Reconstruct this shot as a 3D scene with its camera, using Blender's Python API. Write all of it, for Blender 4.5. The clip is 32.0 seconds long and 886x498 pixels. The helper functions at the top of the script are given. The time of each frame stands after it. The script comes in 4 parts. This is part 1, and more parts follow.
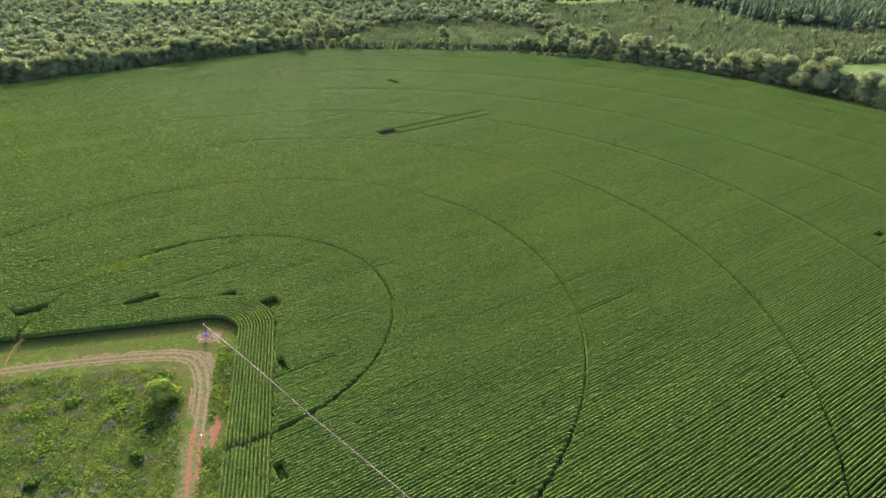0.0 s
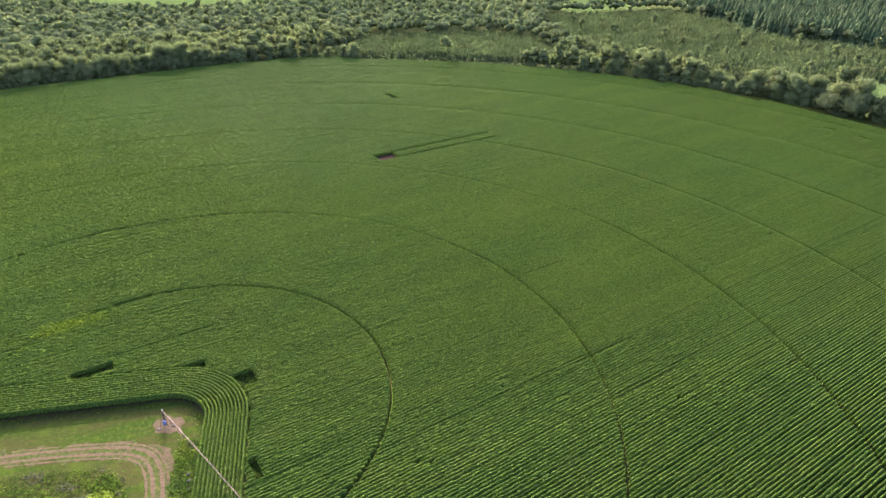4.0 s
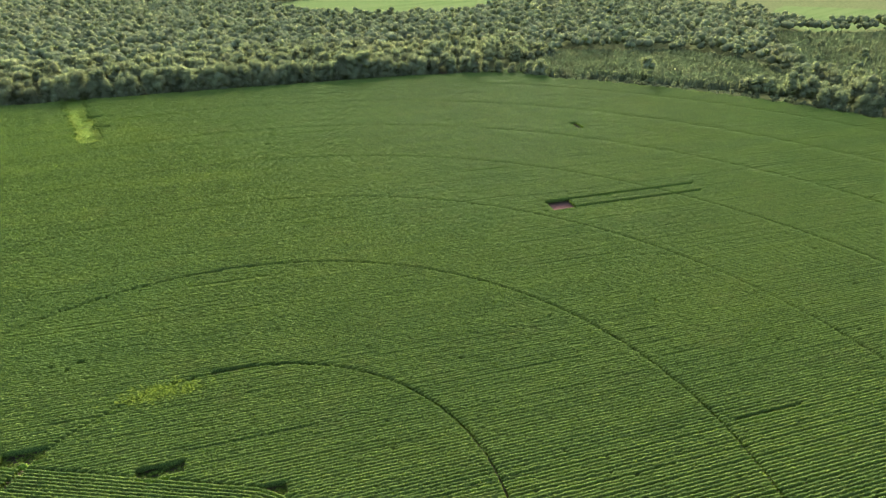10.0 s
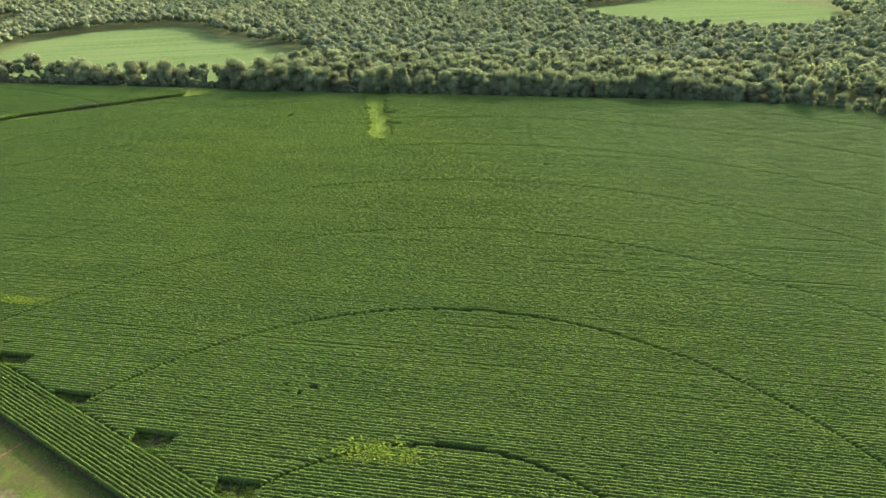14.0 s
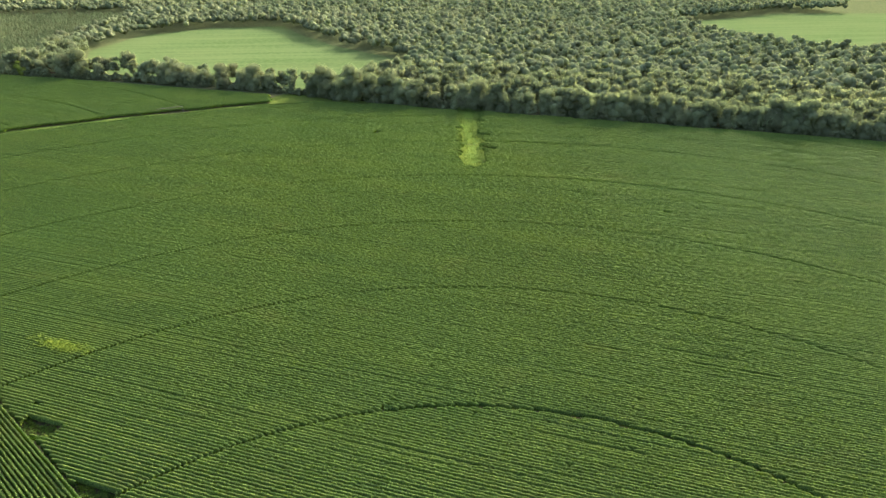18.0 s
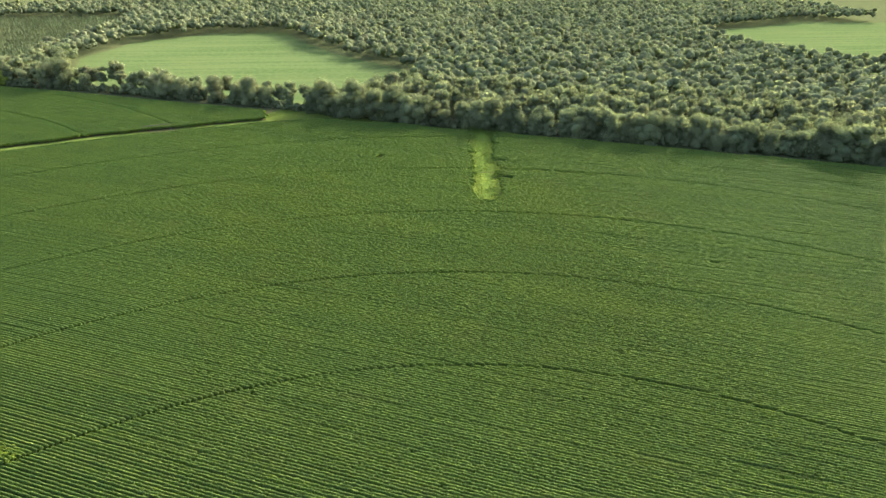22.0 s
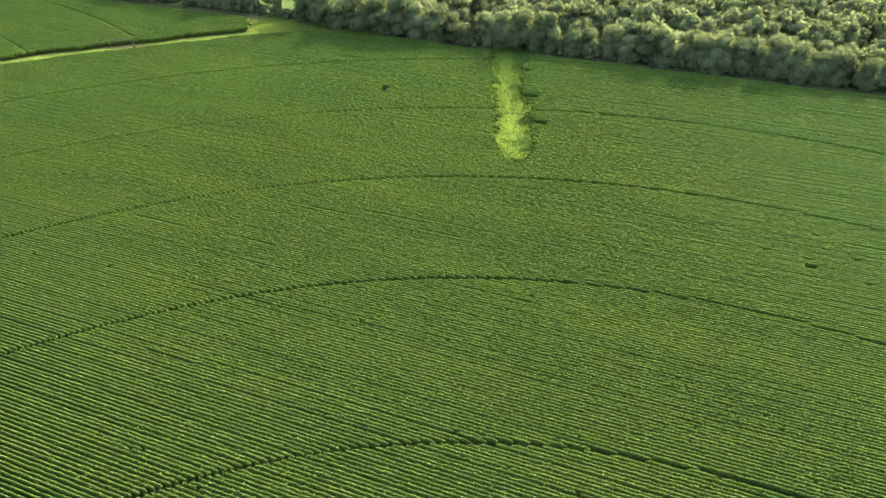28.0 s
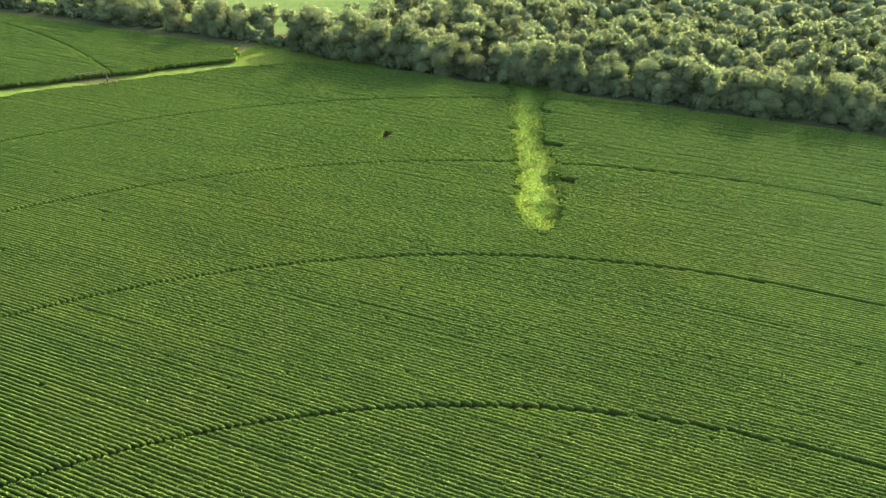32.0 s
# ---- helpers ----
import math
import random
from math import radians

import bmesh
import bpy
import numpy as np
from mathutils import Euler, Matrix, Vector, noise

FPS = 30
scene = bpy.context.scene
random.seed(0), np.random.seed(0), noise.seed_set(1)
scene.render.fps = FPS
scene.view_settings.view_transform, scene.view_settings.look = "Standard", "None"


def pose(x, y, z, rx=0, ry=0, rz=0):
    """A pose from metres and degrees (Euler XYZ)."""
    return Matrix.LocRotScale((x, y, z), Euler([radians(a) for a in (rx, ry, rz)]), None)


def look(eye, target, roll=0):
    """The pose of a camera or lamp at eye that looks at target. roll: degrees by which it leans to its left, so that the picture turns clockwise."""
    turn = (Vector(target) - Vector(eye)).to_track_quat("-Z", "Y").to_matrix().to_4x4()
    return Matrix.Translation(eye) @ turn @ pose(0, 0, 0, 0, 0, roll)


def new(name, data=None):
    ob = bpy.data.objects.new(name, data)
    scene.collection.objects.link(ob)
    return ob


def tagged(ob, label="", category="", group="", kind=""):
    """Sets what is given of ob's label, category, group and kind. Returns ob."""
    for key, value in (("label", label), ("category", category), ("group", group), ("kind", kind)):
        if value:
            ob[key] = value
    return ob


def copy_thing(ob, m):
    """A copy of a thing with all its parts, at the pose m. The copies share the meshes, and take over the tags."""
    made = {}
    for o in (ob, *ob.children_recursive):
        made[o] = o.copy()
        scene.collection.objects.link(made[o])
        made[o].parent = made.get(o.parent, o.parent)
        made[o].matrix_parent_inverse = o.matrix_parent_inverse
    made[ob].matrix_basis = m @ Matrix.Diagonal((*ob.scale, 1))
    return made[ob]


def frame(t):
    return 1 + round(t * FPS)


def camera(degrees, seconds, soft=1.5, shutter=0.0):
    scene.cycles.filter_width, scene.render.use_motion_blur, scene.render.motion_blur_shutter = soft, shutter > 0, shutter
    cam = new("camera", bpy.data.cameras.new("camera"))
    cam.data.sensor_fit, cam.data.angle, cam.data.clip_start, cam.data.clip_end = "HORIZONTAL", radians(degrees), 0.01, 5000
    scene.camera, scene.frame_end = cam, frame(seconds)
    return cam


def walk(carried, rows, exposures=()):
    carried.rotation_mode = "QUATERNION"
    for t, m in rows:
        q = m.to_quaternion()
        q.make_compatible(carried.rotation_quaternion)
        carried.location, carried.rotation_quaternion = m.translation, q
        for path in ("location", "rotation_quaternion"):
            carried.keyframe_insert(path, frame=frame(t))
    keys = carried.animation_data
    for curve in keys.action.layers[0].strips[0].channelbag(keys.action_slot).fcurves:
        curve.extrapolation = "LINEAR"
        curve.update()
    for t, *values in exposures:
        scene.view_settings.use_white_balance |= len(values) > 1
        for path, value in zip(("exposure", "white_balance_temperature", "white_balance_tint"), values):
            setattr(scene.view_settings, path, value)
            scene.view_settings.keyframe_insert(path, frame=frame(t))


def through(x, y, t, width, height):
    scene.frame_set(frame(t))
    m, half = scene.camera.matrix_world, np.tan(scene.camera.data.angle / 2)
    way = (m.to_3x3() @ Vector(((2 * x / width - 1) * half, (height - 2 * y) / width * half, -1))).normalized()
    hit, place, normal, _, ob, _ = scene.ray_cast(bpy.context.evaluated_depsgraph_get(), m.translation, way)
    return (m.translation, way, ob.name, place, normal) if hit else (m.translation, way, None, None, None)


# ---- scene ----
cam = camera(70.98, 32.0, soft=1.5)

# seconds, east, north, height, heading to the left of north, pitch, roll
PATH = [
    (0, 60.44, -131.99, 94.79, 0.08, -28.83, -0.61),
    (0.5, 59.43, -128.17, 95.19, -0.15, -28.64, -0.02),
    (1, 58.71, -124.27, 95.53, -0.34, -28.75, 0.18),
    (1.5, 58.31, -120.42, 95.76, -0.43, -28.78, 0.31),
    (2, 58.07, -116.63, 95.91, -0.44, -28.82, 0.33),
    (2.5, 57.88, -112.89, 95.95, -0.45, -28.81, 0.4),
    (3, 57.69, -109.13, 95.85, -0.47, -28.85, 0.39),
    (3.5, 57.46, -105.37, 95.59, -0.49, -28.81, 0.39),
    (5.5, 56.39, -90.25, 93.89, -0.45, -28.43, 0.03),
    (6, 56.22, -86.45, 93.52, -0.39, -28.38, -0.27),
    (6.5, 56.05, -82.7, 93.29, -0.45, -28.29, -0.14),
    (7, 55.89, -78.86, 93.18, -0.43, -28.28, -0.18),
    (7.5, 55.75, -74.84, 93.17, -0.39, -28.26, -0.32),
    (8, 55.58, -70.7, 93.16, -0.48, -28.26, -0.18),
    (8.5, 55.15, -66.59, 92.98, -0.56, -28.26, -0.01),
    (9, 54.53, -62.42, 92.72, 1.9, -28.23, -0.04),
    (9.5, 53.84, -58.13, 92.42, 10.32, -28.12, -0.26),
    (10, 52.83, -54.11, 92.27, 16.74, -28.11, -0.51),
    (10.5, 51.36, -50.39, 92.2, 21.86, -28.09, -0.8),
    (11, 49.53, -46.83, 92.13, 25.97, -28.01, -0.83),
    (11.5, 47.26, -43.4, 91.99, 27.35, -27.95, -0.84),
    (12, 44.76, -40.05, 91.8, 29.06, -27.91, -0.79),
    (12.5, 42.02, -36.81, 91.71, 32.12, -27.84, -0.82),
    (13, 39.04, -33.59, 91.7, 35.6, -27.76, -0.55),
    (13.5, 36.09, -30.51, 91.51, 39.14, -27.68, -0.86),
    (14, 32.79, -27.66, 91.49, 42.49, -27.59, -1),
    (14.5, 29.04, -25, 91.56, 45.31, -27.53, -0.78),
    (15, 25.03, -22.5, 91.63, 47.49, -27.48, -0.5),
    (15.5, 21.19, -20.06, 91.68, 49.66, -27.4, -0.51),
    (16, 17.46, -17.48, 91.69, 50.25, -27.38, -0.43),
    (17.5, 6.27, -9.74, 91.71, 50.14, -27.32, -0.2),
    (18, 2.74, -7.14, 91.65, 50.12, -27.3, -0.2),
    (18.5, -0.67, -4.57, 91.56, 50.1, -27.29, -0.18),
    (19, -4, -2.07, 91.51, 50.1, -27.25, -0.17),
    (19.5, -7.13, 0.29, 91.51, 50.09, -27.24, -0.12),
    (20, -10.31, 2.67, 91.54, 50.11, -27.19, -0.11),
    (20.5, -13.64, 5.12, 91.61, 50.17, -27.18, -0.04),
    (21, -17.16, 7.7, 91.72, 50.35, -27.18, -0.02),
    (21.5, -20.78, 10.36, 91.85, 50.51, -27.13, 0.06),
    (22, -24.39, 13.04, 91.99, 50.66, -27.11, 0.1),
    (22.5, -27.96, 15.75, 92.06, 50.85, -27.09, 0.14),
    (23, -31.49, 18.53, 92.09, 51.4, -27.04, 0.1),
    (23.5, -35.11, 21.49, 92.13, 51.66, -27.25, 0.14),
    (24, -38.76, 24.43, 92.13, 51.7, -27.73, 0.19),
    (24.5, -42.28, 27.23, 92.09, 51.73, -29.01, 0.19),
    (25, -45.6, 29.85, 92.11, 51.81, -32.57, 0.13),
    (25.5, -48.72, 32.36, 92.32, 51.93, -36.35, 0.07),
    (26, -51.86, 34.92, 92.78, 51.98, -37.45, 0.09),
    (27.5, -61.29, 42.61, 94.15, 52.11, -37.56, 0.14),
    (28, -64.74, 45.33, 94.43, 52.16, -37.62, 0.12),
    (28.5, -68.25, 47.91, 94.58, 52.22, -37.57, -0.03),
    (29, -71.79, 50.51, 94.5, 52.22, -37.52, -0.02),
    (29.5, -75.41, 53.11, 94.2, 52.22, -37.46, 0.02),
    (30, -79.17, 55.63, 93.8, 52.21, -37.38, -0.01),
    (30.5, -83.08, 58.06, 93.51, 52.14, -37.29, 0.15),
    (31, -86.96, 60.44, 93.37, 52.12, -37.18, 0.23),
    (31.5, -90.81, 63.1, 93.3, 52.34, -37.2, 0.21),
    (32, -94.54, 65.82, 93.28, 52.58, -37.22, 0.12),
]


def row_pose(x, y, z, yaw, pitch, roll):
    return pose(x, y, z, 90 + pitch, 0, yaw) @ pose(0, 0, 0, 0, 0, roll)


walk(cam, [(t, row_pose(*rest)) for t, *rest in PATH], [(0.0, 3.07, 6000, 24), (20.0, 3.07, 6000, 24), (24.0, 3.07, 6000, 23), (25.0, 3.1, 6250, 16), (27.0, 3.36, 6400, 13), (32.0, 3.36, 6400, 13)])

# ---- light ----
SUN_AZ, SUN_EL = radians(-14), radians(25)
world = bpy.data.worlds.new("sky")
scene.world = world
world.use_nodes = True
wn = world.node_tree
sky = wn.nodes.new("ShaderNodeTexSky")
sky.sky_type, sky.sun_disc = "NISHITA", False
sky.sun_elevation, sky.sun_rotation = SUN_EL, SUN_AZ
sky.air_density, sky.dust_density, sky.ozone_density = 1.0, 6.0, 0.6
wn.links.new(sky.outputs[0], wn.nodes["Background"].inputs[0])
wn.nodes["Background"].inputs[1].default_value = 0.15
sun = new("sun", bpy.data.lights.new("sun", "SUN"))
sun.data.energy, sun.data.angle, sun.data.color = 2.3, radians(3.0), (1.0, 0.93, 0.80)
sun_way = Vector((math.sin(SUN_AZ) * math.cos(SUN_EL), math.cos(SUN_AZ) * math.cos(SUN_EL), math.sin(SUN_EL)))
sun.matrix_world = look((0, 0, 300), Vector((0, 0, 300)) - sun_way)


# ---- materials ----
class Mat:
    """A node material under construction."""

    def __init__(self, name):
        self.m = bpy.data.materials.new(name)
        self.m.use_nodes = True
        self.t = self.m.node_tree
        self.t.nodes.clear()
        self.out = self.n("ShaderNodeOutputMaterial")
        self.co = self.n("ShaderNodeNewGeometry").outputs["Position"]

    def n(self, kind, **at):
        node = self.t.nodes.new(kind)
        for k, v in at.items():
            if k == "blend":
                node.blend_type = v
            elif k == "data":
                node.data_type = v
            elif k == "op":
                node.operation = v
        return node

    def put(self, a, b):
        self.t.links.new(a, b)

    def stretched(self, scale, turn=0.0):
        turned, mp = self.n("ShaderNodeMapping"), self.n("ShaderNodeMapping")
        turned.inputs["Rotation"].default_value = (0, 0, turn)
        mp.inputs["Scale"].default_value = scale
        self.put(self.co, turned.inputs[0])
        self.put(turned.outputs[0], mp.inputs[0])
        return mp.outputs[0]

    def noise(self, scale, detail=3.0, rough=0.55, co=None):
        node = self.n("ShaderNodeTexNoise")
        node.inputs["Scale"].default_value = scale
        node.inputs["Detail"].default_value = detail
        node.inputs["Roughness"].default_value = rough
        self.put(co or self.co, node.inputs["Vector"])
        return node.outputs["Fac"]

    def ramp(self, fac, stops):
        node = self.n("ShaderNodeValToRGB")
        el = node.color_ramp.elements
        while len(el) < len(stops):
            el.new(0.5)
        for e, (at, c) in zip(el, stops):
            e.position, e.color = at, (*c, 1) if not isinstance(c, (int, float)) else (c, c, c, 1)
        self.put(fac, node.inputs[0])
        return node.outputs[0]

    def mix(self, fac, a, b, blend="MIX"):
        node = self.n("ShaderNodeMix", data="RGBA", blend=blend)
        for v, slot in ((fac, 0), (a, 6), (b, 7)):
            if isinstance(v, (int, float)):
                node.inputs[slot].default_value = v
            elif isinstance(v, tuple):
                node.inputs[slot].default_value = (*v, 1)
            else:
                self.put(v, node.inputs[slot])
        return node.outputs[2]

    def bump(self, height, strength, distance):
        node = self.n("ShaderNodeBump")
        node.inputs["Strength"].default_value = strength
        node.inputs["Distance"].default_value = distance
        self.put(height, node.inputs["Height"])
        return node.outputs[0]

    def finish(self, colour, rough=0.8, spec=0.3, normal=None, metal=0.0):
        b = self.n("ShaderNodeBsdfPrincipled")
        if isinstance(colour, tuple):
            b.inputs["Base Color"].default_value = (*colour, 1)
        else:
            self.put(colour, b.inputs["Base Color"])
        b.inputs["Roughness"].default_value = rough
        b.inputs["Specular IOR Level"].default_value = spec
        b.inputs["Metallic"].default_value = metal
        if normal:
            self.put(normal, b.inputs["Normal"])
        self.put(b.outputs[0], self.out.inputs[0])
        return b

    def leafy(self, colour, through, share=0.35, rough=0.55, spec=0.4, normal=None, haze_sheen=0.0):
        """Leaves: some of the light comes through them, and a sheen added in place of haze pales them."""
        b = self.finish(colour, rough, spec, normal)
        # pale grazing sheen stands in for haze over the far crop
        b.inputs["Sheen Weight"].default_value = haze_sheen
        b.inputs["Sheen Roughness"].default_value = 0.45
        b.inputs["Sheen Tint"].default_value = (0.95, 1.0, 0.9, 1)
        tr = self.n("ShaderNodeBsdfTranslucent")
        self.put(through, tr.inputs[0])
        mx = self.n("ShaderNodeMixShader")
        mx.inputs[0].default_value = share
        self.put(b.outputs[0], mx.inputs[1])
        self.put(tr.outputs[0], mx.inputs[2])
        self.put(mx.outputs[0], self.out.inputs[0])

    def island(self):
        return self.n("ShaderNodeNewGeometry").outputs["Random Per Island"]


ROW_TURN = radians(32.7)


def mat_corn(name, single=False):
    """Corn: mottled plant by plant, with the shade between leaves painted in; single leaves differ from each other."""
    m = Mat(name)
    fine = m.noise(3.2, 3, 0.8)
    # near-black spots paint the shady gaps between bright leaf clumps
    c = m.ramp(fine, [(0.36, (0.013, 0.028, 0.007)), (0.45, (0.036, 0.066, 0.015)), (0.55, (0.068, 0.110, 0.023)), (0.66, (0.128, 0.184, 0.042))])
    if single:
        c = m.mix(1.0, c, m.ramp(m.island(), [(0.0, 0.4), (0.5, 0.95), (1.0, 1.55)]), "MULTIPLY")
    wide = m.noise(0.05, 4, 0.6, m.stretched((0.25, 1.8, 1), -ROW_TURN))
    c = m.mix(m.ramp(wide, [(0.40, 0.0), (0.70, 0.45)]), c, m.mix(0.30, c, (0.15, 0.20, 0.03)))
    dull = m.noise(0.11, 4, 0.65, m.stretched((0.7, 1.2, 1), -ROW_TURN))
    c = m.mix(m.ramp(dull, [(0.55, 0.0), (0.74, 0.4)]), c, m.mix(0.4, c, (0.11, 0.10, 0.035)))
    pale = m.noise(0.011, 3, 0.5)
    c = m.mix(m.ramp(pale, [(0.42, 0.0), (0.72, 0.35)]), c, m.mix(0.4, c, (0.06, 0.125, 0.03)))
    m.leafy(c, m.mix(1.0, c, (1.5, 1.5, 0.6), "MULTIPLY"), 0.58, 0.7, 0.006, m.bump(m.noise(3.5, 3, 0.7), 0.6, 0.25), 0.004)
    return m.m


def mat_ground(name, low, mid, high, fine=1.2, wide=0.06, bump=0.15):
    m = Mat(name)
    c = m.ramp(m.noise(fine, 5, 0.65), [(0.3, low), (0.5, mid), (0.72, high)])
    c = m.mix(m.ramp(m.noise(wide, 4), [(0.35, 0.0), (0.7, 0.5)]), c, m.mix(0.5, c, high))
    m.finish(c, 0.95, 0.0, m.bump(m.noise(fine * 2.5, 4), 0.6, bump))
    return m.m


def mat_pasture():
    """Mown hay in pale and dark swaths."""
    m = Mat("pasture")
    c = m.ramp(m.noise(0.3, 5, 0.65), [(0.3, (0.024, 0.043, 0.012)), (0.5, (0.034, 0.056, 0.016)), (0.72, (0.050, 0.070, 0.024))])
    swath = m.noise(0.09, 2, 0.4, m.stretched((0.06, 1.5, 1), radians(-55.8)))
    c = m.mix(m.ramp(swath, [(0.45, 0.0), (0.55, 0.5)]), c, (0.052, 0.074, 0.025))
    c = m.mix(m.ramp(m.noise(0.02, 3), [(0.4, 0.0), (0.7, 0.4)]), c, (0.050, 0.068, 0.023))
    m.finish(c, 0.95, 0.0, m.bump(m.noise(0.8, 4), 0.4, 0.1))
    return m.m


def mat_tree(name, dark, light, share=0.45, pure=False, haze_sheen=0.0):
    m = Mat(name)
    c = m.ramp(m.noise(1.1, 4, 0.75), [(0.34, dark), (0.66, light)])
    if not pure:
        # one tree is yellower, greyer or darker than the next
        cell = m.n("ShaderNodeTexVoronoi")
        cell.voronoi_dimensions = "2D"
        cell.inputs["Scale"].default_value = 0.12
        m.put(m.co, cell.inputs["Vector"])
        tone = m.n("ShaderNodeSeparateColor")
        m.put(cell.outputs["Color"], tone.inputs[0])
        c = m.mix(1.0, c, m.ramp(tone.outputs[0], [(0.0, 0.68), (0.5, 1.0), (1.0, 1.25)]), "MULTIPLY")
        c = m.mix(m.ramp(tone.outputs[1], [(0.3, 0.0), (1.0, 0.55)]), c, m.mix(0.5, c, (0.12, 0.115, 0.055)))
        c = m.mix(m.ramp(m.noise(0.012, 3), [(0.4, 0.0), (0.65, 0.5)]), c, m.mix(0.5, c, (0.055, 0.085, 0.04)))
    m.leafy(c, m.mix(1.0, c, (1.15, 1.2, 0.8), "MULTIPLY"), share, 0.8, 0.0, m.bump(m.noise(1.6, 3), 0.3, 0.4), haze_sheen)
    return m.m


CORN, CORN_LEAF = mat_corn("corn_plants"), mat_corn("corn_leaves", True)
SOIL = mat_ground("field_soil", (0.016, 0.018, 0.009), (0.03, 0.027, 0.014), (0.06, 0.045, 0.025))
RED_SOIL = mat_ground("red_clay", (0.040, 0.024, 0.016), (0.058, 0.034, 0.024), (0.085, 0.050, 0.036), 0.8)
GRASS = mat_ground("mown_grass", (0.022, 0.043, 0.006), (0.038, 0.060, 0.009), (0.072, 0.08, 0.02), 0.7, 0.09)
LUSH = mat_ground("lush_grass", (0.026, 0.046, 0.008), (0.042, 0.068, 0.012), (0.076, 0.086, 0.022), 0.35, 0.12)
PASTURE = mat_pasture()


def mat_verge():
    """Mown grass, browned and streaked along the mower's way."""
    m = Mat("mown_verge")
    c = m.ramp(m.noise(1.1, 5, 0.7), [(0.3, (0.011, 0.022, 0.004)), (0.5, (0.020, 0.033, 0.006)), (0.72, (0.040, 0.048, 0.012))])
    streak = m.noise(0.35, 4, 0.6, m.stretched((0.12, 1.0, 1), radians(-10.6)))
    c = m.mix(m.ramp(streak, [(0.40, 0.0), (0.58, 0.7)]), c, (0.031, 0.027, 0.011))
    c = m.mix(m.ramp(m.noise(0.2, 5, 0.65), [(0.52, 0.0), (0.66, 0.5)]), c, (0.036, 0.056, 0.007))
    m.finish(c, 0.95, 0.0, m.bump(m.noise(2.5, 4), 0.6, 0.15))
    return m.m


VERGE = mat_verge()
FOREST_FLOOR = mat_ground("forest_floor", (0.022, 0.032, 0.012), (0.038, 0.05, 0.018), (0.065, 0.07, 0.03), 0.3)
OAK = mat_tree("broad_leaves", (0.078, 0.100, 0.046), (0.128, 0.152, 0.072), 0.5)
PINE = mat_tree("pine_needles", (0.048, 0.068, 0.031), (0.094, 0.124, 0.054), 0.55)
TALL_PINE = mat_tree("old_pine_needles", (0.022, 0.040, 0.020), (0.058, 0.084, 0.040), 0.35)
YELLOW = mat_tree("yellow_leaves", (0.056, 0.090, 0.013), (0.135, 0.168, 0.026), 0.4, True)
BARK = mat_ground("bark", (0.10, 0.085, 0.07), (0.18, 0.15, 0.12), (0.30, 0.26, 0.22), 2.0)


# ---- mesh helpers ----
def mesh_arrays(name, verts, quads=None, tris=None, smooth=False):
    """A mesh from arrays of corners and of faces."""
    me = bpy.data.meshes.new(name)
    faces = [a for a in (quads, tris) if a is not None and len(a)]
    loops = np.concatenate([a.ravel() for a in faces]).astype(np.int32)
    counts = np.concatenate([np.full(len(a), a.shape[1]) for a in faces])
    me.vertices.add(len(verts))
    me.vertices.foreach_set("co", np.ascontiguousarray(verts, np.float32).ravel())
    me.loops.add(len(loops))
    me.loops.foreach_set("vertex_index", loops)
    me.polygons.add(len(counts))
    me.polygons.foreach_set("loop_start", np.concatenate([[0], np.cumsum(counts)[:-1]]).astype(np.int32))
    me.update(calc_edges=True)
    if smooth:
        me.polygons.foreach_set("use_smooth", np.ones(len(counts), bool))
    return me


def part(name, data, material, parent=None, label=""):
    """One mesh object, from a mesh or a bmesh, under its thing."""
    if isinstance(data, bmesh.types.BMesh):
        me = bpy.data.meshes.new(name)
        data.to_mesh(me)
        data.free()
        data = me
    if material and not data.materials:
        data.materials.append(material)
    ob = new(name, data)
    ob.parent = parent
    if label:
        ob["label"] = label
    return ob


RNG = np.random.default_rng(7)
DX, DY = math.cos(ROW_TURN), math.sin(ROW_TURN)


def world_of(s, c):
    """From metres along and across the rows to east and north."""
    return s * DX - c * DY, s * DY + c * DX


def inside(x, y, poly):
    """Which of the points lie in the polygon."""
    hit = np.zeros(np.shape(x), bool)
    for (x0, y0), (x1, y1) in zip(poly, poly[1:] + poly[:1]):
        if y0 != y1:
            hit ^= ((y0 > y) != (y1 > y)) & (x < (x1 - x0) * (y - y0) / (y1 - y0) + x0)
    return hit


def sheet(name, poly, z, material, step=6.0, ragged=0.8, parent=None):
    """Flat ground with an uneven outline."""
    pts = []
    for (x0, y0), (x1, y1) in zip(poly, poly[1:] + poly[:1]):
        n = max(1, int(math.hypot(x1 - x0, y1 - y0) / step))
        for k in range(n):
            f = k / n
            x, y = x0 + (x1 - x0) * f, y0 + (y1 - y0) * f
            often = max(0.11, 0.5 / step)
            w = noise.noise_vector((x * often, y * often, 3.7)) * ragged * 2
            pts.append((x + w.x, y + w.y, z))
    bm = bmesh.new()
    face = bm.faces.new([bm.verts.new(q) for q in pts])
    if face.calc_area() and face.normal.z < 0:
        face.normal_flip()
    bm.normal_update()
    if face.normal.z < 0:
        face.normal_flip()
    bmesh.ops.triangulate(bm, faces=[face])
    return part(name, bm, material, parent)


# ---- ground ----
bm = bmesh.new()
bmesh.ops.create_grid(bm, x_segments=40, y_segments=40, size=4000)
ground = tagged(part("ground", bm, FOREST_FLOOR), "dark leafy soil under woods and fields", "ground", kind="structure")

